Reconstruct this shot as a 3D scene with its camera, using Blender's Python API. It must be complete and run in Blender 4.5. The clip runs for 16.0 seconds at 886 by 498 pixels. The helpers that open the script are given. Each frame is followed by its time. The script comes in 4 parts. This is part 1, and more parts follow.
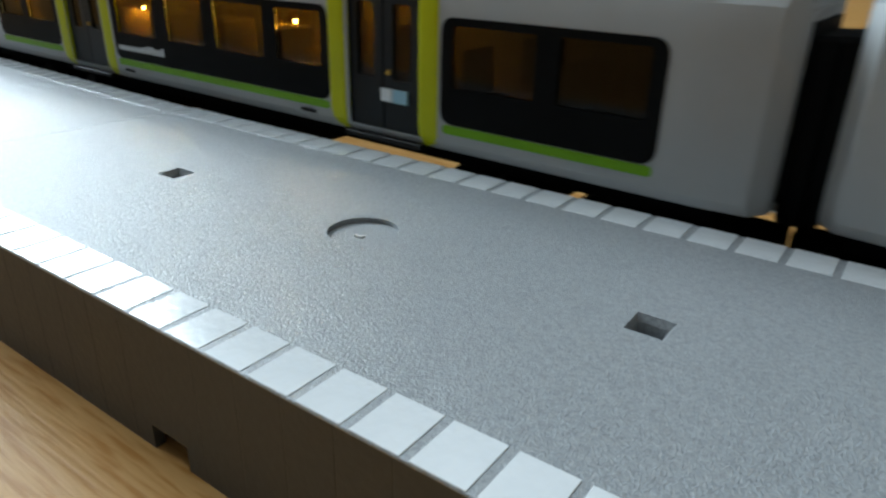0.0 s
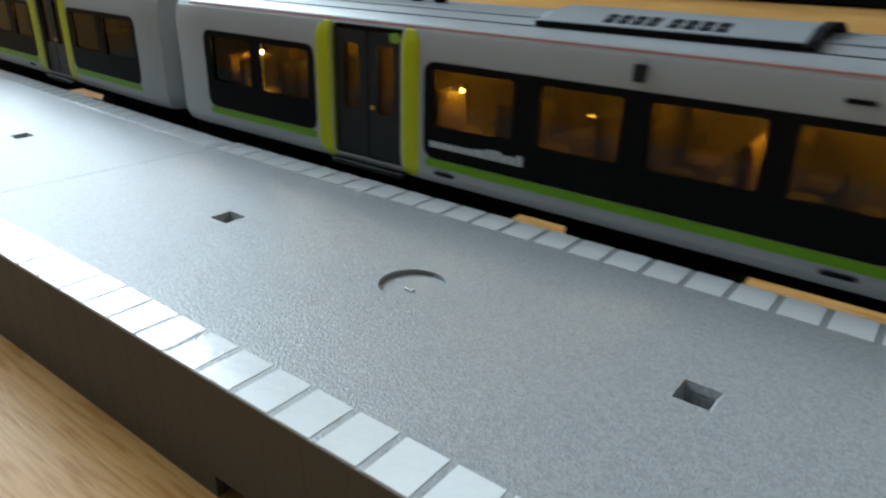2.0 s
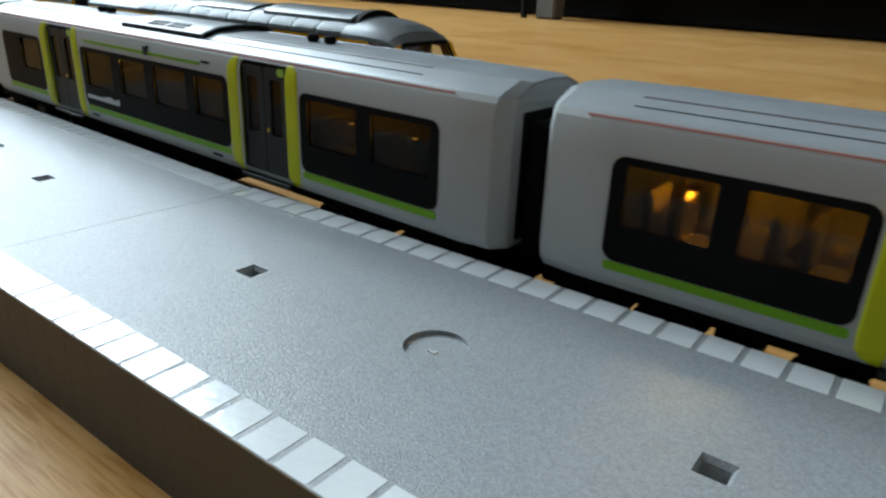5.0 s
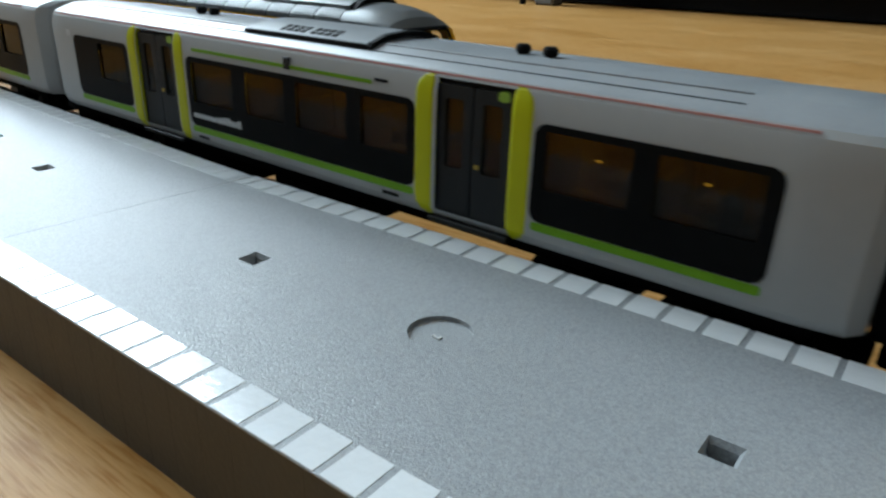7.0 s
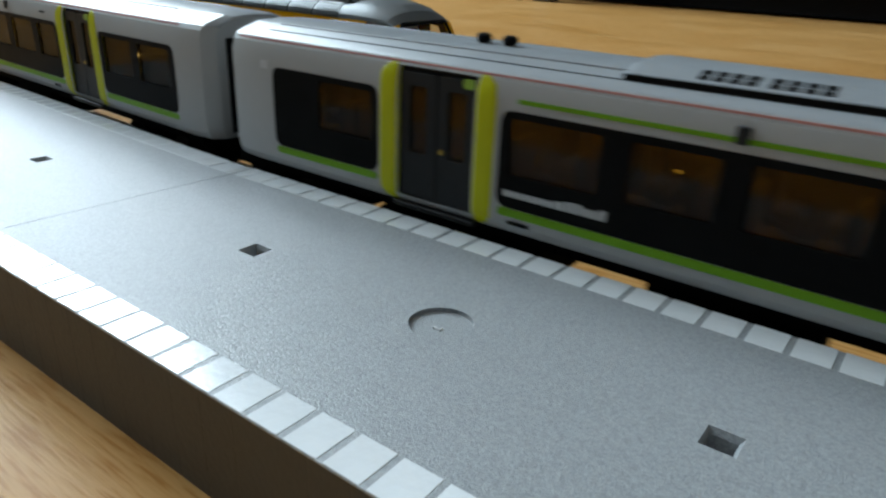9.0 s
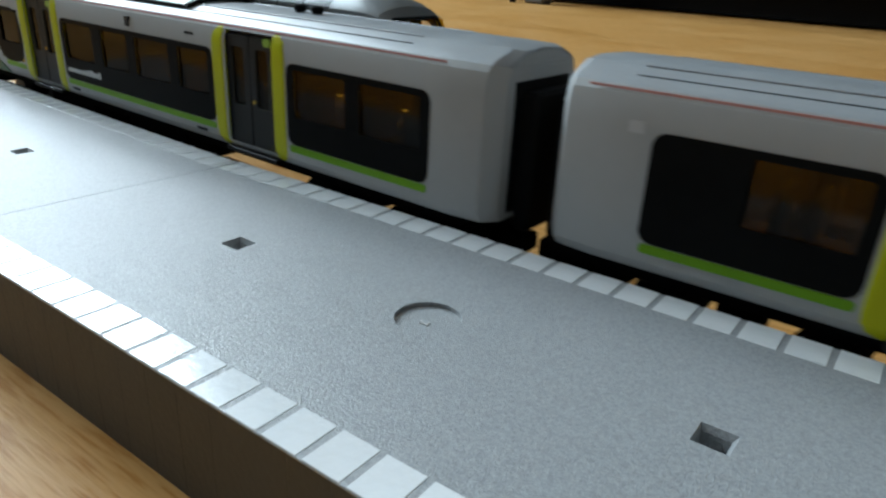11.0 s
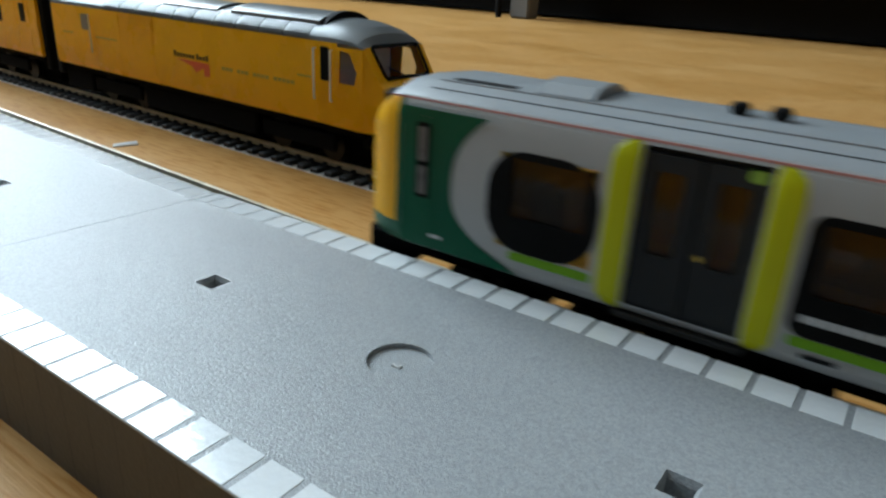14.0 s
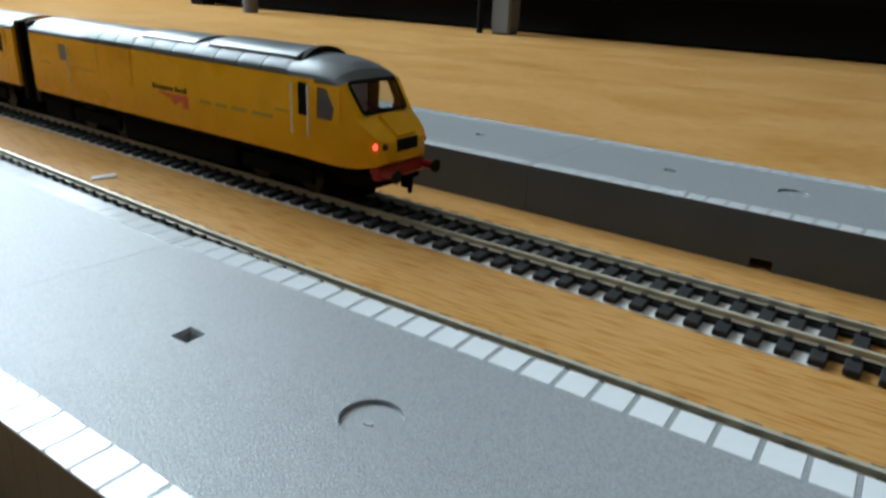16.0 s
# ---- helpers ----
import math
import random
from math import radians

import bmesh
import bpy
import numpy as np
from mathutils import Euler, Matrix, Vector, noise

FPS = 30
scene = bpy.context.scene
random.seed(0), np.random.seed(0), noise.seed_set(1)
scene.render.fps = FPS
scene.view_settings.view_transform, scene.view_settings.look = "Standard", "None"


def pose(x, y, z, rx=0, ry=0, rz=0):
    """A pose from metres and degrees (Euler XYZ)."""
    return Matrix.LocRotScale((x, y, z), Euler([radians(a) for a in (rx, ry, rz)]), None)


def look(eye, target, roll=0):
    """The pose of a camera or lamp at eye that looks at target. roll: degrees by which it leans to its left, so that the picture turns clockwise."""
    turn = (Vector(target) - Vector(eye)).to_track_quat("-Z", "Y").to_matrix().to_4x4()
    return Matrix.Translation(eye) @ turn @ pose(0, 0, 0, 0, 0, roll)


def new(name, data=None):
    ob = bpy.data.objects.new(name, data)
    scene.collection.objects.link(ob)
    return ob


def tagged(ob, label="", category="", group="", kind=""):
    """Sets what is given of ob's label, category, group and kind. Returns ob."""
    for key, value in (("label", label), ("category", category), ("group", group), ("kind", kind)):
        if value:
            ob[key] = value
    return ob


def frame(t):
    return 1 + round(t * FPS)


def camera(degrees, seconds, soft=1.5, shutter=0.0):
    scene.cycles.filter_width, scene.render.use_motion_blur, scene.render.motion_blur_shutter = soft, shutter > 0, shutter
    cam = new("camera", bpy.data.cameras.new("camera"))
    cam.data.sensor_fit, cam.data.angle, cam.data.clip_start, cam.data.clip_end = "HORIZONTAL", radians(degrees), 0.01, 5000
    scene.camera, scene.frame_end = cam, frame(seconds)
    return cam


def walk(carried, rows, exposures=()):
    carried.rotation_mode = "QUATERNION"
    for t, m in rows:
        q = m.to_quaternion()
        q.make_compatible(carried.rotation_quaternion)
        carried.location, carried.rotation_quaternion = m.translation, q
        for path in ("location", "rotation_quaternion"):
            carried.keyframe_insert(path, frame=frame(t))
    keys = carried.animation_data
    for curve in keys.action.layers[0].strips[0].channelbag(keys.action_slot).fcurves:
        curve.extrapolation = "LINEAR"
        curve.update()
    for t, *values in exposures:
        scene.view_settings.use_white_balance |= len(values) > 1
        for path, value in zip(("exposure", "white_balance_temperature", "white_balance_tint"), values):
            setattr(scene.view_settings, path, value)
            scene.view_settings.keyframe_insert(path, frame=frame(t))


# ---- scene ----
cam = camera(65.43, 16.0, soft=2.5, shutter=0.7)
K = 0.000954  # metres for one plan unit; all plan numbers below are in these units


def aim(x, y, z, yaw, pitch, roll):
    """A camera pose from a place in plan units and yaw (left of +y), pitch and roll in degrees."""
    a, b = radians(yaw), radians(pitch)
    eye = Vector((x * K, y * K, z * K))
    return look(eye, eye + Vector((-math.sin(a) * math.cos(b), math.cos(a) * math.cos(b), math.sin(b))), roll)


WALK = (
    (0.0, 68.40, -73.46, 61.77, 35.380, -24.055, 1.225),
    (0.5, 68.25, -70.48, 63.08, 36.965, -24.867, 1.217),
    (1.0, 64.52, -73.70, 72.12, 36.561, -23.792, 0.819),
    (1.5, 63.72, -75.88, 71.06, 36.688, -23.585, 1.218),
    (2.0, 64.50, -76.72, 70.28, 36.950, -23.591, 1.445),
    (2.5, 65.85, -75.72, 70.34, 36.207, -24.083, 2.004),
    (3.0, 64.93, -76.94, 72.03, 36.108, -24.285, 2.306),
    (3.5, 62.44, -78.94, 78.64, 36.288, -22.463, 2.828),
    (4.0, 61.44, -80.52, 79.36, 36.433, -21.658, 2.455),
    (6.5, 60.75, -80.55, 78.22, 36.663, -23.012, 2.127),
    (7.0, 60.45, -80.70, 78.24, 36.475, -23.035, 1.885),
    (7.5, 60.92, -80.38, 77.84, 36.376, -23.356, 1.627),
    (8.0, 62.13, -79.05, 78.58, 36.226, -23.320, 2.111),
    (8.5, 60.82, -80.31, 78.38, 36.192, -23.363, 2.077),
    (9.0, 60.01, -81.86, 77.66, 36.006, -23.339, 2.346),
    (11.5, 59.47, -79.48, 74.94, 35.171, -22.810, 3.068),
    (12.0, 59.62, -79.93, 77.00, 35.179, -22.404, 2.886),
    (12.5, 60.67, -78.79, 77.38, 35.058, -22.404, 2.942),
    (13.0, 61.77, -77.01, 76.95, 34.447, -22.246, 3.074),
    (13.5, 61.55, -75.85, 80.39, 34.210, -22.502, 2.709),
    (14.0, 60.90, -77.18, 80.49, 34.342, -22.170, 3.053),
    (14.5, 61.49, -77.50, 80.27, 34.321, -22.222, 3.002),
    (15.0, 62.33, -76.17, 79.91, 34.008, -22.513, 3.118),
    (15.5, 63.54, -75.24, 82.02, 33.741, -22.227, 3.353),
    (16.0, 62.51, -75.31, 89.22, 33.112, -21.261, 2.835),
)
walk(cam, [(r[0], aim(*r[1:])) for r in WALK])

# ---- light ----
SUN_AZ, SUN_EL = radians(-66), radians(28)
world = bpy.data.worlds.new("world")
scene.world = world
world.use_nodes = True
wt = world.node_tree
sky = wt.nodes.new("ShaderNodeTexSky")
sky.sky_type, sky.sun_disc, sky.sun_elevation, sky.sun_rotation = "NISHITA", False, SUN_EL, SUN_AZ
wt.links.new(sky.outputs[0], wt.nodes["Background"].inputs[0])
wt.nodes["Background"].inputs[1].default_value = 0.12

ROOM = (-2.4, 2.2, -1.9, 2.6, 2.45)      # x0, x1, y0, y1, height in metres
WIN = (-0.4, 1.34, 0.85, 2.3)           # window in the wall at x0: y0, y1, z0, z1


def area(name, energy, sx, sy, m, colour=(1, 1, 1)):
    d = bpy.data.lights.new(name, "AREA")
    d.shape, d.size, d.size_y, d.energy, d.color = "RECTANGLE", sx, sy, energy, colour
    ob = new(name, d)
    ob.matrix_world = m
    return ob


area("window_daylight", 127, WIN[1] - WIN[0], WIN[3] - WIN[2],
     look((ROOM[0] + 0.02, (WIN[0] + WIN[1]) / 2, (WIN[2] + WIN[3]) / 2), (0, 0.5, 0.5)), (0.695, 0.88, 1.0))
scene.view_settings.exposure = 0.0


# ---- materials ----
def material(name, colour, rough=0.5, metal=0.0, vary=0.12, scale=40.0, bump=0.0, bump_scale=400.0,
             spec=0.5, coat=0.0, per_object=0.0, stretch=(1, 1, 1), rough_vary=0.1, coat_rough=0.03):
    """A Principled surface with variation at two scales and fine relief."""
    m = bpy.data.materials.new(name)
    m.use_nodes = True
    nt = m.node_tree
    n, ln = nt.nodes, nt.links
    p = n["Principled BSDF"]
    p.inputs["Metallic"].default_value = metal
    p.inputs["Specular IOR Level"].default_value = spec
    p.inputs["Coat Weight"].default_value = coat
    p.inputs["Coat Roughness"].default_value = coat_rough
    tc = n.new("ShaderNodeTexCoord")
    mp = n.new("ShaderNodeMapping")
    mp.inputs["Scale"].default_value = stretch
    ln.new(tc.outputs["Object"], mp.inputs[0])
    big, fine = n.new("ShaderNodeTexNoise"), n.new("ShaderNodeTexNoise")
    for tex, s, d in ((big, scale, 3), (fine, bump_scale, 2)):
        tex.inputs["Scale"].default_value, tex.inputs["Detail"].default_value = s, d
        ln.new(mp.outputs[0], tex.inputs["Vector"])
    add = n.new("ShaderNodeMath")
    add.operation = "MULTIPLY_ADD"
    ln.new(big.outputs[0], add.inputs[0])
    add.inputs[1].default_value = 0.7
    half = n.new("ShaderNodeMath")
    half.operation = "MULTIPLY"
    ln.new(fine.outputs[0], half.inputs[0])
    half.inputs[1].default_value = 0.3
    ln.new(half.outputs[0], add.inputs[2])
    value = add.outputs[0]
    if per_object:
        info = n.new("ShaderNodeObjectInfo")
        mix = n.new("ShaderNodeMath")
        mix.operation = "MULTIPLY_ADD"
        ln.new(info.outputs["Random"], mix.inputs[0])
        mix.inputs[1].default_value = per_object
        ln.new(value, mix.inputs[2])
        value = mix.outputs[0]
    ramp = n.new("ShaderNodeValToRGB")
    ramp.color_ramp.elements[0].position, ramp.color_ramp.elements[1].position = 0.3, 0.75
    ramp.color_ramp.elements[0].color = (*[c * (1 - vary) for c in colour], 1)
    ramp.color_ramp.elements[1].color = (*[min(1, c * (1 + vary)) for c in colour], 1)
    ln.new(value, ramp.inputs[0])
    ln.new(ramp.outputs[0], p.inputs["Base Color"])
    rr = n.new("ShaderNodeMapRange")
    rr.inputs["To Min"].default_value, rr.inputs["To Max"].default_value = max(0.03, rough - rough_vary), min(1, rough + rough_vary)
    ln.new(big.outputs[0], rr.inputs[0])
    ln.new(rr.outputs[0], p.inputs["Roughness"])
    if bump:
        b = n.new("ShaderNodeBump")
        b.inputs["Strength"].default_value, b.inputs["Distance"].default_value = bump, 0.0004
        ln.new(fine.outputs[0], b.inputs["Height"])
        ln.new(b.outputs[0], p.inputs["Normal"])
        if coat:
            ln.new(b.outputs[0], p.inputs["Coat Normal"])
    return m


def glow(name, colour, strength):
    m = bpy.data.materials.new(name)
    m.use_nodes = True
    p = m.node_tree.nodes["Principled BSDF"]
    p.inputs["Base Color"].default_value = (*colour, 1)
    p.inputs["Emission Color"].default_value = (*colour, 1)
    p.inputs["Emission Strength"].default_value = strength
    return m


def glass(name, tint, rough=0.06):
    """Thin tinted pane: light passes straight through, with a Fresnel gloss."""
    m = bpy.data.materials.new(name)
    m.use_nodes = True
    nt = m.node_tree
    nt.nodes.remove(nt.nodes["Principled BSDF"])
    tr, gl, mix, lw = [nt.nodes.new("ShaderNode" + k) for k in ("BsdfTransparent", "BsdfGlossy", "MixShader", "LayerWeight")]
    tr.inputs[0].default_value = (*tint, 1)
    gl.inputs["Roughness"].default_value = rough
    lw.inputs["Blend"].default_value = 0.5
    power, fac = nt.nodes.new("ShaderNodeMath"), nt.nodes.new("ShaderNodeMath")
    power.operation, fac.operation = "POWER", "MULTIPLY_ADD"
    power.inputs[1].default_value = 5.0
    fac.inputs[1].default_value, fac.inputs[2].default_value = 0.48, 0.02
    nt.links.new(lw.outputs["Facing"], power.inputs[0])
    nt.links.new(power.outputs[0], fac.inputs[0])
    nt.links.new(fac.outputs[0], mix.inputs[0])
    nt.links.new(tr.outputs[0], mix.inputs[1])
    nt.links.new(gl.outputs[0], mix.inputs[2])
    nt.links.new(mix.outputs[0], nt.nodes["Material Output"].inputs[0])
    return m


def wood(name, low, middle, high, pore, figure, gloss):
    m = bpy.data.materials.new(name)
    m.use_nodes = True
    nt = m.node_tree
    n, ln = nt.nodes, nt.links
    p = n["Principled BSDF"]
    tc = n.new("ShaderNodeTexCoord")
    mp = n.new("ShaderNodeMapping")
    mp.inputs["Scale"].default_value = (6, 9, 8)
    mp.inputs["Rotation"].default_value = (0, 0, radians(3))
    ln.new(tc.outputs["Object"], mp.inputs[0])
    grain = n.new("ShaderNodeTexNoise")
    grain.inputs["Scale"].default_value, grain.inputs["Detail"].default_value, grain.inputs["Distortion"].default_value = 1.6, 6, 0.6
    ln.new(mp.outputs[0], grain.inputs["Vector"])
    mp2 = n.new("ShaderNodeMapping")
    mp2.inputs["Scale"].default_value = figure
    ln.new(tc.outputs["Object"], mp2.inputs[0])
    pores = n.new("ShaderNodeTexNoise")
    pores.inputs["Scale"].default_value, pores.inputs["Detail"].default_value = 1.0, 3
    ln.new(mp2.outputs[0], pores.inputs["Vector"])
    ramp = n.new("ShaderNodeValToRGB")
    e = ramp.color_ramp.elements
    e[0].position, e[0].color = 0.25, (*low, 1)
    e[1].position, e[1].color = 0.78, (*high, 1)
    mid = ramp.color_ramp.elements.new(0.5)
    mid.color = (*middle, 1)
    ln.new(grain.outputs[0], ramp.inputs[0])
    pr = n.new("ShaderNodeValToRGB")
    pr.color_ramp.elements[0].position, pr.color_ramp.elements[0].color = 0.36, (*pore, 1)
    pr.color_ramp.elements[1].position, pr.color_ramp.elements[1].color = 0.52, (1, 1, 1, 1)
    ln.new(pores.outputs[0], pr.inputs[0])
    mix = n.new("ShaderNodeMix")
    mix.data_type, mix.blend_type = "RGBA", "MULTIPLY"
    mix.inputs["Factor"].default_value = 1.0
    ln.new(ramp.outputs[0], mix.inputs["A"])
    ln.new(pr.outputs[0], mix.inputs["B"])
    ln.new(mix.outputs["Result"], p.inputs["Base Color"])
    rr = n.new("ShaderNodeMapRange")
    p.inputs["Specular IOR Level"].default_value = gloss
    p.inputs["Coat Weight"].default_value, p.inputs["Coat Roughness"].default_value = 0.02, 0.28
    rr.inputs["To Min"].default_value, rr.inputs["To Max"].default_value = 0.3, 0.45
    ln.new(grain.outputs[0], rr.inputs[0])
    ln.new(rr.outputs[0], p.inputs["Roughness"])
    b = n.new("ShaderNodeBump")
    b.inputs["Strength"].default_value, b.inputs["Distance"].default_value = 0.35, 0.0003
    ln.new(pores.outputs[0], b.inputs["Height"])
    ln.new(b.outputs[0], p.inputs["Normal"])
    return m


WOOD = wood("amber_varnished_wood", (0.49, 0.245, 0.07), (0.55, 0.292, 0.098), (0.61, 0.35, 0.138), (0.76, 0.63, 0.43), (75, 900, 90), 0.08)
GREY = material("grey_plastic", (0.335, 0.348, 0.357), 0.38, vary=0.24, scale=1800, bump=0.42, bump_scale=3600, spec=0.45, rough_vary=0.06, coat=0.32, coat_rough=0.15)
# the deck's plastic again, with the shade on its upright walls put into the colour
GREY_SHADED = material("grey_plastic_shaded", (0.08, 0.086, 0.09), 0.6, vary=0.15, scale=50, bump=0.3, bump_scale=900)
WHITE = material("white_tile_paint", (0.82, 0.84, 0.85), 0.2, vary=0.04, scale=120, bump=0.1, bump_scale=900, per_object=0.15, spec=0.85, coat=1.0, rough_vary=0.04)
RAIL = material("nickel_silver_rail", (0.64, 0.58, 0.45), 0.38, metal=0.4, vary=0.15, scale=150)
SLEEPER = material("black_sleeper_plastic", (0.026, 0.0255, 0.025), 0.6, vary=0.25, scale=300, bump=0.3, bump_scale=900, per_object=0.2, spec=0.2)
PAPER = material("white_paper", (0.72, 0.71, 0.69), 0.85, vary=0.05, scale=80)
SILVER = material("pale_grey_coach_paint", (0.43, 0.44, 0.44), 0.5, vary=0.04, scale=60, spec=0.2)
ROOF = material("grey_roof_plastic", (0.27, 0.285, 0.298), 0.36, spec=0.7, vary=0.08, scale=70, bump=0.1, bump_scale=900)
DARK = material("charcoal_band_paint", (0.009, 0.0093, 0.0095), 0.4, vary=0.2, scale=80, spec=0.02)
DOOR = material("dark_grey_door_paint", (0.022, 0.024, 0.026), 0.45, vary=0.12, scale=90, spec=0.15)
LIME = material("lime_yellow_paint", (0.52, 0.54, 0.006), 0.4, vary=0.05, scale=90, spec=0.2)
GREEN = material("leaf_green_paint", (0.16, 0.36, 0.012), 0.4, vary=0.06, scale=90, spec=0.2)
CABGREEN = material("cab_green_paint", (0.0, 0.085, 0.04), 0.3, vary=0.08, scale=70, spec=0.2)
YELLOW = material("warning_yellow_paint", (0.93, 0.45, 0.002), 0.28, vary=0.06, scale=60, spec=0.22)
CABYELLOW = material("cab_end_yellow_paint", (0.74, 0.36, 0.004), 0.34, vary=0.05, scale=60, spec=0.2)
BLACK = material("black_underframe_plastic", (0.003, 0.003, 0.0032), 0.85, vary=0.3, scale=200, bump=0.3, bump_scale=800, spec=0.06)
SIDEGLASS = material("grey_glazing_plastic", (0.13, 0.125, 0.12), 0.3, vary=0.2, scale=90)
RUBBER = material("black_rubber", (0.004, 0.004, 0.0042), 0.75, vary=0.2, scale=200, spec=0.15)
RED = material("red_beam_paint", (0.33, 0.012, 0.015), 0.4, vary=0.1, scale=200)
REDLINE = material("pink_red_line_paint", (0.55, 0.24, 0.22), 0.4, vary=0.05, scale=200)
LETTER = material("pale_grey_lettering", (0.55, 0.57, 0.58), 0.45, vary=0.05, scale=200)
COPPER = material("copper_brown_metal", (0.32, 0.13, 0.05), 0.4, metal=0.6, vary=0.1, scale=200)
STEEL = material("wheel_steel", (0.03, 0.029, 0.028), 0.45, metal=1.0, vary=0.15, scale=200)
HSTROOF = material("silver_grey_roof_paint", (0.13, 0.14, 0.145), 0.32, metal=0.0, spec=0.6, vary=0.08, scale=60)
HANDRAIL = material("white_handrail_paint", (0.75, 0.72, 0.62), 0.4, vary=0.05, scale=200)
BRASS = material("brass_button", (0.55, 0.38, 0.08), 0.3, metal=0.8, vary=0.1, scale=300)
INTERIOR_GREY = material("cab_interior_grey", (0.78, 0.78, 0.77), 0.6, vary=0.1, scale=90)
LENS = material("dark_brown_lamp_lens", (0.06, 0.022, 0.01), 0.3, vary=0.1, scale=200)
STICKER_BLUE = material("pale_blue_sticker", (0.35, 0.58, 0.70), 0.4, vary=0.05, scale=200)
LAMPGREEN = material("pale_green_marker", (0.28, 0.48, 0.06), 0.35, vary=0.05, scale=200)
SEAT = material("orange_brown_seat", (0.44, 0.34, 0.10), 0.6, vary=0.25, scale=120)
INTERIOR = material("tan_interior_plastic", (0.55, 0.47, 0.20), 0.6, vary=0.15, scale=100)
# tone of the unseen walls, darkened to cut the light they bounce
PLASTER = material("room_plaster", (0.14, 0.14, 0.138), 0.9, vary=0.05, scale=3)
# white on the unseen ceiling, to bounce fill light down
CEILING = material("white_ceiling_paint", (0.85, 0.85, 0.85), 0.9, vary=0.04, scale=3)
# black of the legs, and of the block that paints shade under the sofa
FURNITURE_AND_SHADE = material("black_furniture_and_shade", (0.006, 0.006, 0.0065), 0.7, spec=0.1, vary=0.3, scale=10)
TINT = glass("smoked_window_glass", (0.25, 0.215, 0.11))
CLEAR = glass("cab_window_glass", (0.93, 0.94, 0.95))
BULB = {k: glow("warm_cabin_lamp_" + k, (1.0, 0.70, 0.22), v) for k, v in {"head": 60.0, "mid": 25.0, "stripe": 3.0, "tail": 3.0}.items()}
SPOT = glow("bright_cabin_lamp", (1.0, 0.62, 0.2), 1900.0)
STRIP = {k: glow("warm_light_strip_" + k, (1.0, 0.74, 0.20), v) for k, v in {"head": 6.0, "mid": 26.0, "stripe": 6.0, "tail": 5.0}.items()}
TAIL = glow("red_tail_lamp", (1.0, 0.06, 0.04), 3.0)


# ---- mesh helpers (plan units, scaled to metres when linked) ----
def link(name, bm, mat, parent=None, label="", smooth=False):
    me = bpy.data.meshes.new(name)
    bmesh.ops.scale(bm, vec=(K, K, K), verts=bm.verts)
    bmesh.ops.recalc_face_normals(bm, faces=bm.faces)
    if smooth:
        for f in bm.faces:
            f.smooth = True
        for e in bm.edges:
            if len(e.link_faces) == 2 and e.calc_face_angle(0) > radians(17):
                e.smooth = False
    bm.to_mesh(me)
    bm.free()
    me.materials.append(mat)
    ob = new(name, me)
    ob.parent = parent
    if label:
        tagged(ob, label)
    return ob


part = link


def thing(name, m, label, category, group="", kind=""):
    ob = new(name)
    ob.empty_display_size = 0.01
    ob.matrix_world = m
    return tagged(ob, label, category, group, kind)


def at(x, y, z, rx=0, ry=0, rz=0):
    return pose(x * K, y * K, z * K, rx, ry, rz)


def box(x0, x1, y0, y1, z0, z1, bevel=0.0, bm=None, segments=1):
    own = bm is None
    b = bmesh.new()
    r = bmesh.ops.create_cube(b, size=1)
    bmesh.ops.scale(b, vec=(x1 - x0, y1 - y0, z1 - z0), verts=b.verts)
    bmesh.ops.translate(b, vec=((x0 + x1) / 2, (y0 + y1) / 2, (z0 + z1) / 2), verts=b.verts)
    if bevel:
        bmesh.ops.bevel(b, geom=b.edges[:], offset=bevel, segments=segments, affect="EDGES", profile=0.5)
    if own:
        return b
    me = bpy.data.meshes.new("t")
    b.to_mesh(me)
    b.free()
    bm.from_mesh(me)
    bpy.data.meshes.remove(me)
    return bm


def cyl(bm, centre, r, length, axis="z", n=20, r2=None):
    m = Matrix.Translation(centre)
    if axis == "y":
        m = m @ Matrix.Rotation(radians(90), 4, "X")
    elif axis == "x":
        m = m @ Matrix.Rotation(radians(90), 4, "Y")
    bmesh.ops.create_cone(bm, cap_ends=True, segments=n, radius1=r, radius2=r if r2 is None else r2, depth=length, matrix=m)
    return bm


def rounded(x0, x1, z0, z1, r, n=5):
    """Corner points of a rounded rectangle, counter-clockwise."""
    pts = []
    for cx, cz, a0 in ((x1 - r, z1 - r, 0), (x0 + r, z1 - r, 90), (x0 + r, z0 + r, 180), (x1 - r, z0 + r, 270)):
        for i in range(n + 1):
            a = radians(a0 + 90 * i / n)
            pts.append((cx + r * math.cos(a), cz + r * math.sin(a)))
    return pts


def sheet(outer, holes, place, depth, bm=None):
    """A flat plate with holes: outlines in (u, v), place(u, v, d) gives the point at depth d."""
    bm = bm or bmesh.new()
    b = bmesh.new()
    edges = []
    for loop in (outer, *holes):
        vs = [b.verts.new((u, v, 0)) for u, v in loop]
        edges += [b.edges.new((vs[i], vs[(i + 1) % len(vs)])) for i in range(len(vs))]
    bmesh.ops.triangle_fill(b, use_beauty=True, use_dissolve=False, edges=edges)
    got = bmesh.ops.extrude_face_region(b, geom=b.faces[:])
    for v in got["geom"]:
        if isinstance(v, bmesh.types.BMVert):
            v.co.z = 1.0
    for v in b.verts:
        v.co = place(v.co.x, v.co.y, v.co.z * depth)
    me = bpy.data.meshes.new("t")
    b.to_mesh(me)
    b.free()
    bm.from_mesh(me)
    bpy.data.meshes.remove(me)
    return bm


def rect(x0, x1, z0, z1):
    return [(x0, z0), (x1, z0), (x1, z1), (x0, z1)]


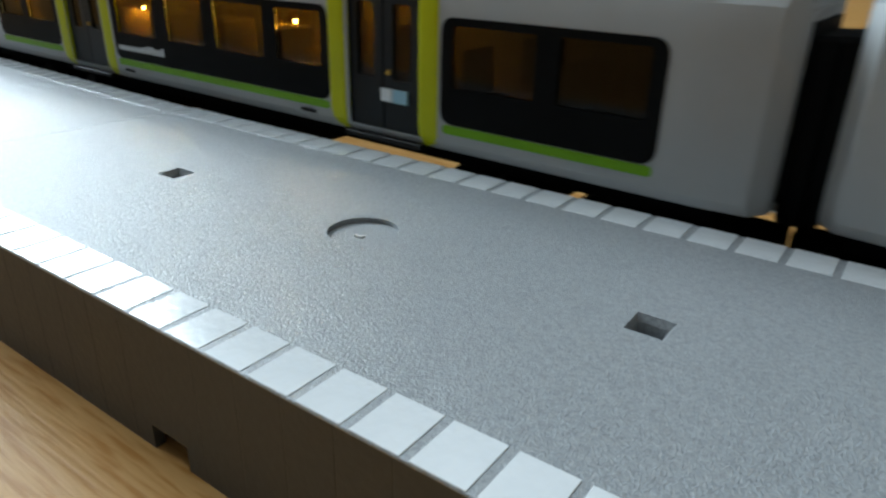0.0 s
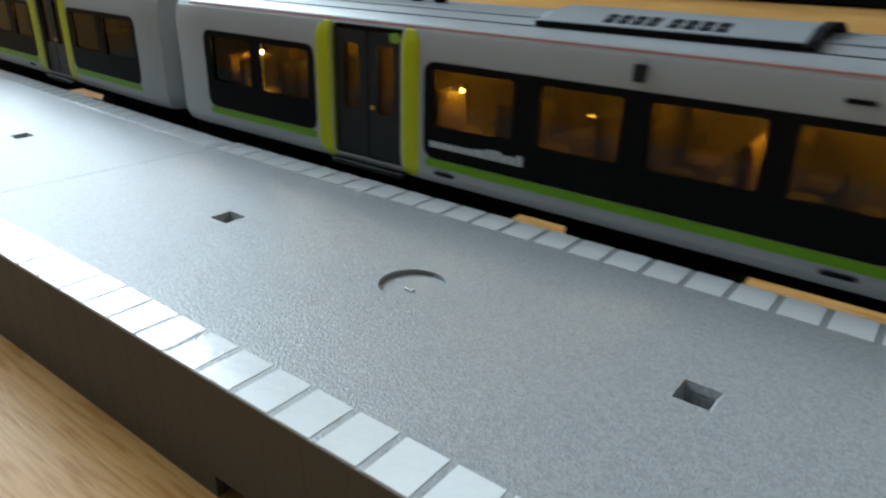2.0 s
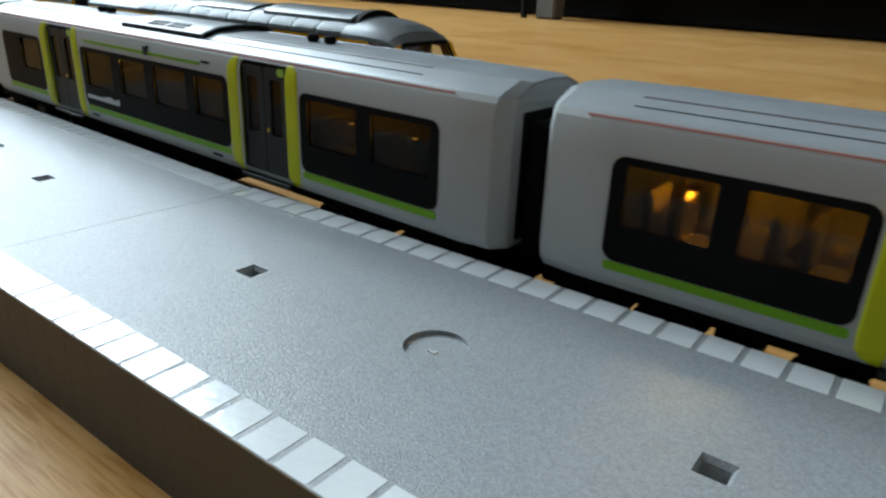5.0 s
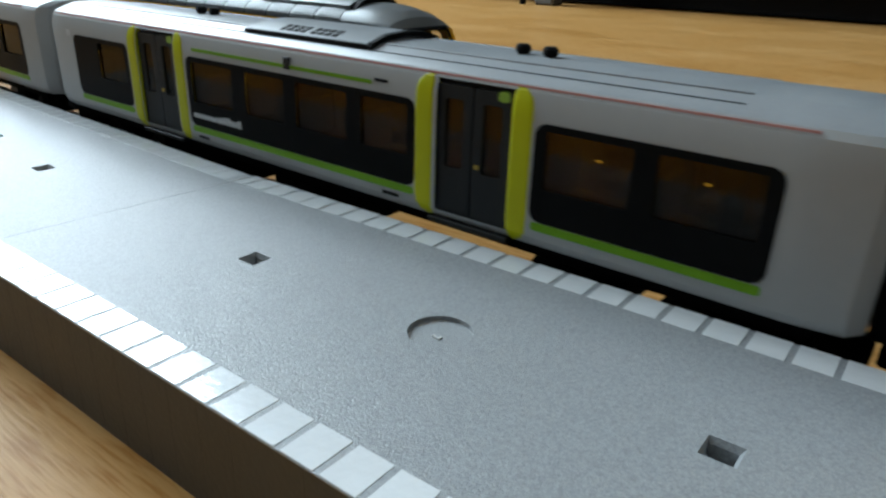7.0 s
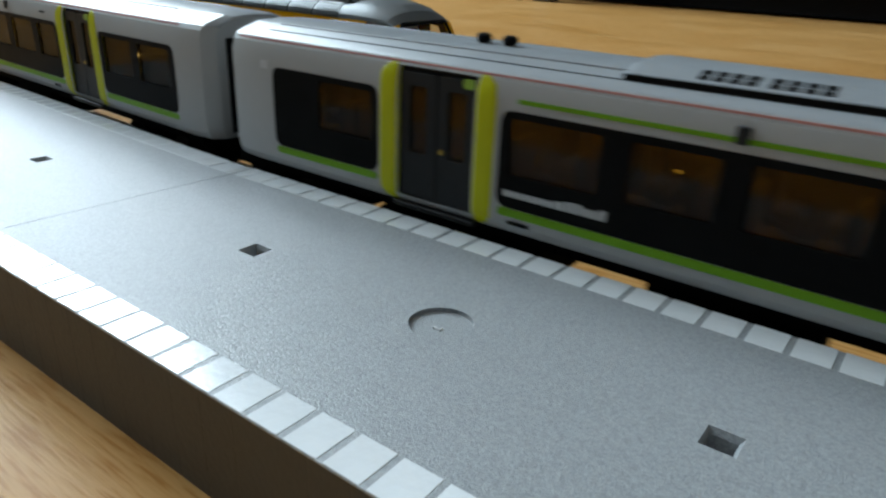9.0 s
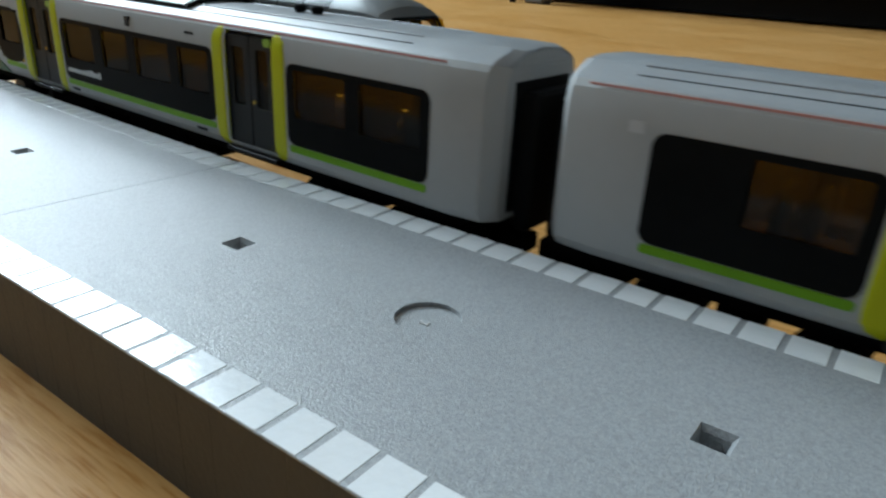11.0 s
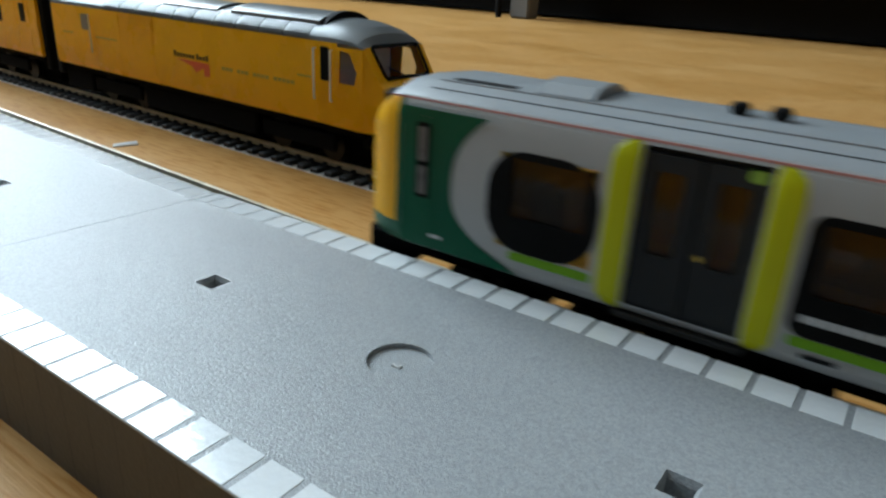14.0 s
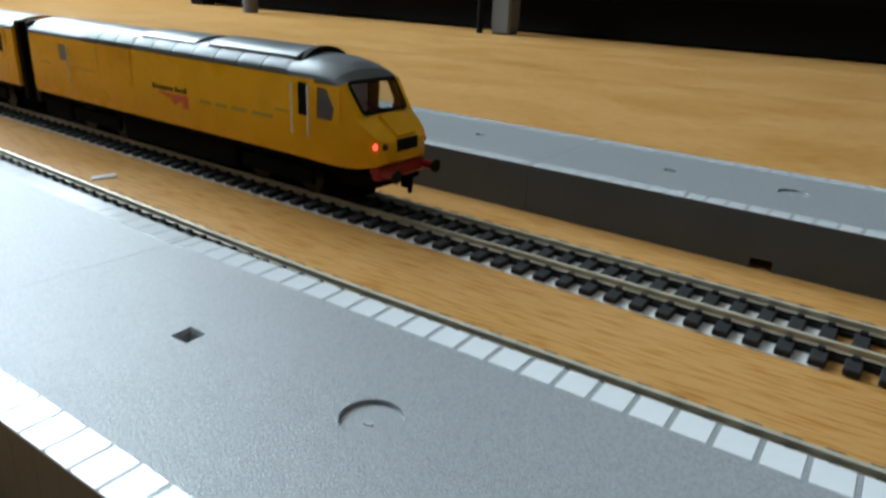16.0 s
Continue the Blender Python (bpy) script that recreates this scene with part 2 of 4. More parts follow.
def loft(rings, cap=True, bm=None):
    """A skin over rings of points with equal counts; rings are open or closed alike (closed here)."""
    bm = bm or bmesh.new()
    rows = [[bm.verts.new(p) for p in ring] for ring in rings]
    n = len(rows[0])
    for a, b in zip(rows, rows[1:]):
        for i in range(n):
            bm.faces.new((a[i], a[(i + 1) % n], b[(i + 1) % n], b[i]))
    if cap:
        bm.faces.new(rows[0][::-1])
        bm.faces.new(rows[-1])
    return bm


# ---- the room ----
def build_room():
    x0, x1, y0, y1, h = [v / K for v in ROOM]
    t = 120
    floor = tagged(link("floor", box(x0 - t, x1 + t, y0 - t, y1 + t, -40, -3), WOOD), "varnished orange-brown wooden floor with fine grain", "floor", kind="structure")
    for a, b in ((y0, -1100), (-1100, -450), (-450, -24), (-24, 660), (660, 1400), (1400, y1)):
        link("board", box(x0, x1, a + 0.15, b - 0.15, -3, 0), WOOD, floor)
    tagged(link("ceiling", box(x0 - t, x1 + t, y0 - t, y1 + t, h, h + 60), CEILING), "plain unseen white ceiling", "ceiling", kind="structure")
    tagged(link("wall_east", box(x1, x1 + t, y0 - t, y1 + t, 0, h), PLASTER), "plain unseen room wall in dark plaster", "wall", kind="structure")
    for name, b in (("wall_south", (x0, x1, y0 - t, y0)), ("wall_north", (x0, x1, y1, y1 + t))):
        tagged(link(name, box(*b, 0, h), PLASTER), "plain unseen room wall in dark plaster", "wall", kind="structure")
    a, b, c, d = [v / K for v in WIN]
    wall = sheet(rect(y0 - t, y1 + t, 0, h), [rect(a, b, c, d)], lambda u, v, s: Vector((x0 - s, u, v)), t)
    tagged(link("wall_west", wall, PLASTER), "unseen dark room wall with a window opening", "wall", kind="structure")


build_room()

# ---- the platforms ----
H = 20.0          # height of the platform top
PITCH, TILE, HALF_W, HALF_L = 7.18, 6.15, 36.3, 94.0
BAND = 7.08       # width of the tile row


def platform_module(m, label, phase_near, phase_far, skew=0.0):
    """One moulded platform length: hollow slab with funnel-shaped peg holes, a round recess, a side notch and two rows of
    white edge tiles. skew slants its -x end, in length for each unit of width."""
    th = thing("platform", m, label, "platform", "model platform lengths")
    e, wall = 0.12, 1.5

    def start(y):
        return -HALF_L + e + skew * y
    hole = [rect(sx - 2.5, sx + 2.5, -2.4, 2.4) for sx in (-47.1, 47.1)]
    ring = [(0.2 + 5.6 * math.cos(radians(a)), 0.8 + 5.6 * math.sin(radians(a))) for a in range(0, 360, 9)]
    inner = HALF_W - wall
    part("deck", sheet([(start(-inner), -inner), (HALF_L - e, -inner), (HALF_L - e, inner), (start(inner), inner)], hole + [ring],
                       lambda u, v, d: Vector((u, v, H - d)), 1.6), GREY, th)
    disc = part("recess_disc", cyl(bmesh.new(), (0.2, 0.8, H - 1.2), 5.65, 0.8, n=40), GREY, th)
    bm = box(-0.6, 0.7, -0.4, -0.1, H - 0.81, H - 0.55)
    box(0.6, 0.9, -0.4, 0.5, H - 0.81, H - 0.55, bm=bm)
    box(-0.7, -0.4, -0.4, 0.2, H - 0.81, H - 0.55, bm=bm)
    part("mould_mark", bm, PAPER, disc, "small pale moulded mark")
    for sx in (-47.1, 47.1):
        b = bmesh.new()
        rows = [[b.verts.new((sx + ox + u * r, v * q, H - z)) for u, v in ((-1, -1), (1, -1), (1, 1), (-1, 1))]
                for r, q, z, ox in ((2.5, 2.4, 0.02, 0), (2.0, 1.95, 1.0, -0.15), (2.0, 1.95, 6.0, -0.15), (3.4, 3.3, 6.0, 0), (3.4, 3.3, 1.65, 0), (2.5, 2.4, 1.62, 0))]
        for ra, rb in zip(rows, rows[1:]):
            for k in range(4):
                b.faces.new((ra[k], ra[(k + 1) % 4], rb[(k + 1) % 4], rb[k]))
        part("peg_socket", b, GREY, th)
    for s in (-1, 1):
        def grooved(x0, x1):
            """Plan outline of a stretch of wall with shallow upright grooves."""
            front = [x0]
            for k in range(-12, 13):
                if k and x0 + 0.5 < k * 7.4 < x1 - 0.5:
                    front += [k * 7.4 - 0.14, (k * 7.4,), k * 7.4 + 0.14]
            front.append(x1)
            pts = [(v[0], HALF_W - 0.06) if isinstance(v, tuple) else (v, HALF_W) for v in front]
            return pts + [(x1, HALF_W - wall), (x0, HALF_W - wall)]
        x_end = start(s * HALF_W)
        b = bmesh.new()
        for x0, x1, z0, z1 in ((x_end, HALF_L - e, 3.8, H - 0.35), (x_end, -3.7, 0, 3.8), (3.7, HALF_L - e, 0, 3.8)):
            o = grooved(x0, x1)
            loft([[(x, s * y, z) for x, y in o] for z in (z0, z1)], bm=b)
        part("side_wall", b, GREY_SHADED, th)
        # rounded coping that carries the tiles
        prof = [(wall, H - 0.34), (0.0, H - 0.34), (0.0, H - 0.2), (0.08, H - 0.06), (0.22, H), (wall, H)]
        part("coping", loft([[(x, s * (HALF_W - u), z) for u, z in prof] for x in (x_end, HALF_L - e)]), GREY, th)
    for s in (-1, 1):
        b = bmesh.new()
        y0, y1 = -HALF_W + 2.1, HALF_W - 2.1
        if s > 0:
            box(HALF_L - 1.6, HALF_L - e, y0, y1, 0, H - 1.6, bm=b)
        else:
            loft([[(start(y0), y0, z), (start(y0) + 1.5, y0, z), (start(y1) + 1.5, y1, z), (start(y1), y1, z)] for z in (0, H - 1.6)], bm=b)
        part("end_wall", b, GREY_SHADED, th)

    def tile_shape(length):
        return box(-length / 2, length / 2, -BAND / 2, BAND / 2 + 0.1, 0, 0.35, 0.06)
    base = part("tile", tile_shape(TILE), WHITE, th)
    first = True
    gap = PITCH - TILE
    for s, phase in ((-1, phase_near), (1, phase_far)):
        y = s * (HALF_W - BAND / 2 - 0.14)
        lo, hi = start(y) + gap / 2, HALF_L - e - gap / 2
        k = math.floor((lo - phase) / PITCH)
        while phase + k * PITCH - TILE / 2 < hi:
            a, c = max(lo, phase + k * PITCH - TILE / 2), min(hi, phase + k * PITCH + TILE / 2)
            k += 1
            if c - a < 0.8:
                continue
            if c - a < TILE - 0.01:
                ob = part("tile", tile_shape(c - a), WHITE, th)   # cut tile at a joint
            elif first:
                ob, first = base, False
            else:
                ob = new("tile", base.data)
                ob.parent = th
            ob.matrix_basis = at((a + c) / 2, y, H - 0.27, 0, 0, random.uniform(-0.25, 0.25))
    return th


NEAR_PHASE, FAR_PHASE = -26.52 + PITCH / 2, -8.8 + PITCH / 2
platform_module(at(0, 0, 0), "grey plastic model platform with white edge tiles", NEAR_PHASE, FAR_PHASE, math.tan(radians(2.6)))
LEFT_TURN = -2.6
a = radians(LEFT_TURN)
platform_module(at(-HALF_L - HALF_L * math.cos(a), -0.6 - HALF_L * math.sin(a), 0, 0, 0, LEFT_TURN),
                "grey plastic model platform butted to the next length", NEAR_PHASE, FAR_PHASE)
FAR_TURN = -1.57
a = radians(FAR_TURN)
for k, lab in ((0, "grey plastic model platform beyond the far track"), (-1, "grey plastic model platform beside the yellow train"), (1, "grey plastic model platform beyond the far track")):
    # along: distance of the module's middle from the reference mark on its front edge
    along = 23.0 + k * 2 * HALF_L
    x = 9.85 + along * math.cos(a) - HALF_W * math.sin(a)
    y = 173.9 + along * math.sin(a) + HALF_W * math.cos(a)
    platform_module(at(x, y, 0, 0, 0, FAR_TURN), lab, -23.0 + PITCH / 2 + k * 0.0, -23.0 + PITCH * 0.75)


# ---- the tracks ----
RAIL_TOP, GAUGE = 5.0, 16.8
NEAR_C = 55.6          # centre line of the near track
BEND_X, BEND = -70.0, 0.05


def near_line(x):
    """Centre line of the near track, which veers away gently on one side."""
    u = (BEND_X - x) / 15.0
    return NEAR_C + BEND * 15.0 * (math.log1p(math.exp(u)) if u < 40 else u)


FAR_SLOPE = -0.031


def far_line(x):
    return 129.2 + FAR_SLOPE * x


def build_track(label, line, x0, x1, paper, half):
    th = thing("railway_track", at(0, 0, 0), label, "model track", "railway tracks")
    xs = [x0 + (x1 - x0) * i / 60 for i in range(61)]
    for s in (-1, 1):
        c = s * (GAUGE / 2 + 0.5)
        prof = [(-1.3, 2.7), (1.3, 2.7), (1.3, 3.0), (0.35, 3.3), (0.35, 4.2), (0.75, 4.4), (0.75, 5.0), (-0.75, 5.0), (-0.75, 4.4), (-0.35, 4.2), (-0.35, 3.3), (-1.3, 3.0)]
        part("rail", loft([[(x, line(x) + c + u, z) for u, z in prof] for x in xs]), RAIL, th, "bright nickel rail")
    for s in (-1, 1):
        c = s * (GAUGE / 2 + 0.5)
        part("sleeper_web", loft([[(x, line(x) + c + u, z) for u, z in ((-1.7, 0.28), (1.7, 0.28), (1.7, 1.9), (-1.7, 1.9))] for x in xs]), SLEEPER, th)
    b = box(-2.1, 2.1, -half, half, 0.3, 2.4, 0.3)
    for s in (-1, 1):
        for o in (-1.9, 1.9):
            y = s * (GAUGE / 2 + 0.5) + o
            box(-1.0, 1.0, y - 0.7, y + 0.7, 2.3, 3.7, 0.25, bm=b)
    base = part("sleeper", b, SLEEPER, th)
    n = int((x1 - x0) / 8.15)
    for i in range(n):
        x = x0 + 4 + i * 8.15
        ob = base
        if i:
            ob = new("sleeper", base.data)
            ob.parent = th
        slope = math.degrees(math.atan(line(x + 1) - line(x)))
        ob.matrix_basis = at(x, line(x), 0, 0, 0, slope)
    p0, p1 = paper
    rings = [[(x, line(x) - 17.8, 0.03), (x, line(x) + 15, 0.03), (x, line(x) + 15, 0.25), (x, line(x) - 17.8, 0.25)] for x in [p0 + (p1 - p0) * i / 40 for i in range(41)]]
    tagged(link("paper_strip", loft(rings), PAPER), "white paper strip laid under the track", "paper", "paper strips")


build_track("model railway track with nickel rails beside the platform", near_line, -760, 330, (-700, 300), 14.8)
build_track("model railway track with nickel rails under the yellow train", far_line, -760, 330, (-700, 60), 17.4)


# ---- the grey and green multiple unit ----
HW, Z0, ZWB, ZWT, ZTOP = 18.5, 17.5, 24.0, 43.2, 50.0   # half width and heights over the rail top
HALF_CAR = 138.5
END = {-1: 137.2, 1: 140.2}      # reach of the shell at its two ends
CABX = 134.5
WELL = (81.0, 121.0)      # pantograph well in the middle carriage roof
DOORS = ((-72.0, -49.9), (51.4, 72.3))


def side(s):
    """Places a plate on the side s (-1 or 1) of a carriage: (along, height, depth inwards)."""
    return lambda u, v, d: Vector((u, s * (HW - d), v))


def section(w, drop=0.0, low=0.0):
    """Closed ring of (y, z) from the sole bar round over the roof."""
    f = w / HW
    pts = [(-16.9, Z0), (-18.1, Z0 + 2), (-18.5, 22.4), (-18.5, ZWB), (-18.5, ZWT), (-18.4, 46.5), (-17.6, 49.3), (-16.6, 50.6), (-15.2, 51.3),
           (-9.6, 53.1), (-8.9, 53.35), (0, 53.8)]
    pts = pts + [(-y, z) for y, z in pts[-2::-1]]
    return [(y * f, (z - drop if z > 45 else z) + (low if z < 20 else 0)) for y, z in pts]


def window(th, name, x0, x1, panes, s, r=2.6, z0=ZWB - 0.6, z1=ZWT + 0.6, pane_z=(30.6, 42.3)):
    holes = [rounded(a, b, *pane_z, 0.5, 2) for a, b in panes]
    w = part(name, sheet(rounded(x0, x1, z0, z1, r), holes, side(s), 0.3), DARK, th, "glossy charcoal window band")
    for ob in (w,):
        ob.matrix_basis = at(0, s * 0.12, 0)
    for a, b in panes:
        g = part("pane", box(a - 0.3, b + 0.3, s * (HW - 0.75) - 0.1, s * (HW - 0.75) + 0.1, pane_z[0] - 0.3, pane_z[1] + 0.3), TINT, w)
        g.visible_shadow = False
    return w


def pantograph(roof):
    """Folded current collector in the roof well: insulators, base frame, copper-brown arms and the head."""
    hood = [(13.2 * math.cos(radians(t)), 50.9 + 3.1 * math.sin(radians(t))) for t in range(0, 181, 15)]
    part("well_end", loft([[(x, y, z) for y, z in hood] for x in (WELL[0] + 0.15, WELL[0] + 2.2)]), DOOR, roof, "dark arched end of the roof well")
    for x in (90.0, 106.0):
        for y in (-9.0, 9.0):
            b = cyl(bmesh.new(), (x, y, 53.0), 0.7, 4.4, n=14)
            for z in (51.8, 53.0, 54.2):
                cyl(b, (x, y, z), 1.05, 0.5, n=14)
            part("insulator", b, RUBBER, roof, "black ribbed insulator")
    b = box(88.8, 107.2, -9.8, -8.2, 55.1, 56.0, 0.2)
    box(88.8, 107.2, 8.2, 9.8, 55.1, 56.0, 0.2, bm=b)
    box(88.8, 90.6, -8.3, 8.3, 55.1, 56.0, 0.2, bm=b)
    box(105.4, 107.2, -8.3, 8.3, 55.1, 56.0, 0.2, bm=b)
    part("pantograph_frame", b, RUBBER, roof, "black pantograph base frame")
    for y in (-6.5, 6.5):
        for z0, z1 in ((56.2, 58.4), (57.8, 56.4)):
            rings = [[(x, y + u, z + v) for u, v in ((-0.3, -0.25), (0.3, -0.25), (0.3, 0.25), (-0.3, 0.25))] for x, z in ((90.5, z0 + 0.6), (113.0, z1 - 0.4))]
            part("pantograph_arm", loft(rings), COPPER, roof, "thin copper-brown pantograph arm")
    part("pantograph_head", box(112.0, 113.2, -10.5, 10.5, 55.9, 57.6, 0.2), RUBBER, roof)
    part("transformer_block", box(94.0, 101.0, -7.0, 1.0, 50.85, 54.6, 0.4), PAPER, roof, "off-white equipment block")


def carriage(name, m, label, kind):
    """kind: 'mid', 'stripe' (thin lime line over the windows), 'tail' (cab at the -x end) or 'head' (cab at the +x end)."""
    th = thing(name, m, label, "train carriage", "carriages of the grey train")
    cab = {"tail": -1, "head": 1}.get(kind, 0)
    reach = {-1: 133.8, 1: END[1]} if kind == "stripe" else END
    # shell with openings
    last = 122.6 if kind == "mid" else 124.6      # far edge of the end window
    op = [(-120.4, -78.0), (-43.2, 45.9), (78.8, last - 0.6)]
    if kind == "stripe":
        op[0] = (-113.4, -78.0)
    if cab:
        k = 0 if cab < 0 else 2
        op[k] = (-99.0, -78.4) if cab < 0 else (79.2, 99.0)
    gaps = sorted(op + [(-71.5, -50.4), (52.5, 72.5)])
    xs = [-HALF_CAR] + sorted({v for g in gaps for v in g}) + [HALF_CAR]
    rings = []
    left, right = [[(e * (reach[e] - d), w, drop) for d, w, drop in ((0, 13.6, 0.9), (0.3, 14.2, 0.5), (2.6, 17.5, 0.1), (10.5, HW, 0))] for e in (-1, 1)]
    right.reverse()
    nose = [(CABX, 14.5, 5.0), (CABX - 2.5, 16.2, 3.2), (CABX - 6, 17.8, 0.8), (CABX - 11, HW, 0)]
    if cab < 0:
        left = [(-x, w, d) for x, w, d in nose]
    if cab > 0:
        right = nose[::-1]
    stations = left + [(x, HW, 0) for x in xs[1:-1]] + right
    b = bmesh.new()
    rows = []
    for x, w, drop in stations:
        rows.append([b.verts.new((x, y, z)) for y, z in section(w, drop)])
    n = len(rows[0])
    for (sa, ra), (sb, rb) in zip(zip(stations, rows), zip(stations[1:], rows[1:])):
        mid = (sa[0] + sb[0]) / 2
        is_door = any(g0 <= mid <= g1 for g0, g1 in ((-71.5, -50.4), (52.5, 72.5)))
        is_win = any(g0 <= mid <= g1 for g0, g1 in op)
        for i in range(n - 1):
            z0, z1 = sorted((ra[i].co.z, ra[i + 1].co.z))
            onside = i < 7 or i >= n - 8
            if onside and is_win and z0 >= ZWB - 0.1 and z1 <= ZWT + 0.1:
                continue
            if onside and is_door and z0 >= Z0 + 1.9 and z1 <= 49.4:
                continue
            if (ra[i].co.z + ra[i + 1].co.z) / 2 > 50.4:
                continue
            b.faces.new((ra[i], ra[i + 1], rb[i + 1], rb[i]))
        b.faces.new((ra[n - 1], ra[0], rb[0], rb[n - 1]))
    b.faces.new(rows[0][::-1])
    b.faces.new(rows[-1])
    part("body", b, SILVER, th, "pale grey painted body shell", smooth=True)
    # roof
    b = bmesh.new()
    rr = []
    for x, w, drop in stations:
        ring = [(y, z) for y, z in section(w, drop) if z + drop > 50.3]
        if kind == "mid" and abs(x - 78.8) < 0.01:
            rr.append([(WELL[0], y, z) for y, z in ring])
            rr.append([(WELL[0] + 0.1, y, min(z, 50.9)) for y, z in ring])
        elif kind == "mid" and abs(x - last + 0.6) < 0.01:
            rr.append([(WELL[1] - 0.1, y, min(z, 50.9)) for y, z in ring])
            rr.append([(WELL[1], y, z) for y, z in ring])
        else:
            rr.append([(x, y, z) for y, z in ring])
    vs = [[b.verts.new(p) for p in r] for r in rr]
    for ra, rb in zip(vs, vs[1:]):
        for i in range(len(ra) - 1):
            b.faces.new((ra[i], ra[i + 1], rb[i + 1], rb[i]))
    roof = part("roof", b, ROOF, th, "mid grey moulded roof", smooth=True)
    ends = (-HALF_CAR + 18, WELL[0] - 3 if kind == "mid" else HALF_CAR - 24)
    for s in (-1, 1):
        b = box(*ends, s * 13.1 - 0.14, s * 13.1 + 0.14, 51.7, 52.1)
        part("roof_groove", b, RUBBER, roof)
        b = box(*ends, s * 9.3 - 0.22, s * 9.3 + 0.22, 52.9, 53.45, 0.1)
        part("roof_rib", b, ROOF, roof)
        b = box(-HALF_CAR + 11, HALF_CAR - 11, s * 17.35 - 0.1, s * 17.35 + 0.1, 49.9, 50.35)
        part("cantrail_line", b, REDLINE, th, "thin pinkish red line along the cantrail")
    for e in (-1, 1):
        if e == cab:
            continue
        for k, z in enumerate((48.6, 49.7, 50.8)):
            part("end_ridge", box(min(e * reach[e], e * (reach[e] + 0.25)), max(e * reach[e], e * (reach[e] + 0.25)), -11.5 + k * 0.8, 11.5 - k * 0.8, z, z + 0.35), SILVER, roof)
    # roof equipment pod: a raised curved cover with grilles and a black arched end
    pod = [(-12.8, 52.3), (-12.2, 53.3), (-7, 54.9), (0, 55.4), (7, 54.9), (12.2, 53.3), (12.8, 52.3)]
    px = (-22.0, 26.5)
    p = part("roof_pod", loft([[(x, y, z - d) for y, z in pod] for x, d in ((px[0], 0.7), (px[0] + 1.6, 0), (px[1], 0))]), ROOF, roof, "raised grey equipment cover", smooth=True)
    for s in (-1, 1):
        part("pod_vent", box(px[0] + 0.6, px[1] - 0.5, s * 12.75 - 0.25, s * 12.75 + 0.25, 51.9, 53.15, 0.1), RUBBER, p)
    tilt = math.degrees(math.atan2(1.6, 5.2))
    for k in range(8):
        for y in (-10.4, -8.3):
            g = part("grille_slot", box(-0.95, 0.95, -0.85, 0.85, -0.1, 0.1), RUBBER, p)
            g.matrix_basis = at(-7.5 + k * 2.7 + (1.2 if k > 3 else 0), y, 53.3 + (y + 12.2) * 1.6 / 5.2 + 0.02, tilt)
    b = loft([[(x, y * 1.02, z + 0.3) for y, z in pod] + [(x, y * 0.94, z - 1.0) for y, z in pod[::-1]] for x in (px[1] - 0.4, px[1] + 1.2)])
    part("pod_rim", b, RUBBER, roof, "black arched end of the equipment cover")
    for x in (-61.3, -54.3, 62.0, 69.0):
        b = cyl(bmesh.new(), (x, 0, 53.9), 1.4, 1.4, n=16)
        cyl(b, (x, 0, 54.8), 1.75, 1.2, n=20)
        cyl(b, (x, 0, 55.6), 1.55, 0.5, n=20, r2=1.3)
        part("roof_pot", b, RUBBER, roof, "dark round roof vent")
    if kind == "mid":
        pantograph(roof)
    if kind == "tail":
        b = box(-118, -103, -8.5, -5.5, 52.6, 53.6, 0.2)
        part("roof_vent", b, RUBBER, roof)
        b = loft([[(x, y * 0.7, 52.4 + (z - 52.2) * 1.1) for y, z in pod] for x in (-98.0, -86.0)])
        part("roof_pod", b, ROOF, roof)
    # doors, pillars, windows on both sides
    for s in (-1, 1):
        for d0, d1 in DOORS:
            mid = (d0 + d1) / 2
            leaves = ((d0 + 0.6, mid - 0.25), (mid + 0.25, d1 - 0.6))
            holes = [rect((a + b_) / 2 - 2.4, (a + b_) / 2 + 2.4, 30.1, 45.1) for a, b_ in leaves]
            door = part("door", sheet(rect(d0, d1, Z0 + 0.6, 50.2), holes, lambda u, v, d: Vector((u, s * (HW - 2.2 - d), v)), 0.8), DOOR, th, "dark grey sliding door pair")
            for a, b_ in ((d0 + 0.6, mid - 0.25), (mid + 0.25, d1 - 0.6)):
                w0, w1 = (a + b_) / 2 - 2.5, (a + b_) / 2 + 2.5
                leaf = part("door_leaf", sheet(rounded(a, b_, Z0 + 1.4, 48.2, 0.8, 3), [rounded(w0, w1, 30.0, 45.2, 0.7, 3)], lambda u, v, d: Vector((u, s * (HW - 0.9 - d), v)), 0.9), DOOR, door)
                g = part("door_pane", box(w0 - 0.2, w1 + 0.2, s * (HW - 1.5) - 0.1, s * (HW - 1.5) + 0.1, 29.8, 45.4), TINT, door)
                g.visible_shadow = False
            part("step_board", box(d0 - 0.5, d1 + 0.5, min(s * (HW - 1.8), s * (HW + 0.3)), max(s * (HW - 1.8), s * (HW + 0.3)), Z0 - 0.9, Z0 + 0.3, 0.15), STEEL, door, "thin metal door sill")
            b = cyl(bmesh.new(), (mid + 1.6, s * (HW - 0.75), 31.5), 0.55, 0.5, "y", 12)
            part("door_button", b, BRASS, door)
            b = cyl(bmesh.new(), (mid + 1.3, s * (HW - 0.75), 36.5), 0.3, 0.4, "y", 8)
            part("door_key_switch", b, STEEL, door)
            b = sheet(rounded(d1 - 4.1, d1 - 1.3, 46.3, 48.4, 0.9, 3), [], lambda u, v, d: Vector((u, s * (HW - 0.6 - d), v)), 0.4)
            part("door_marker", b, LAMPGREEN, door, "pale green oval marker")
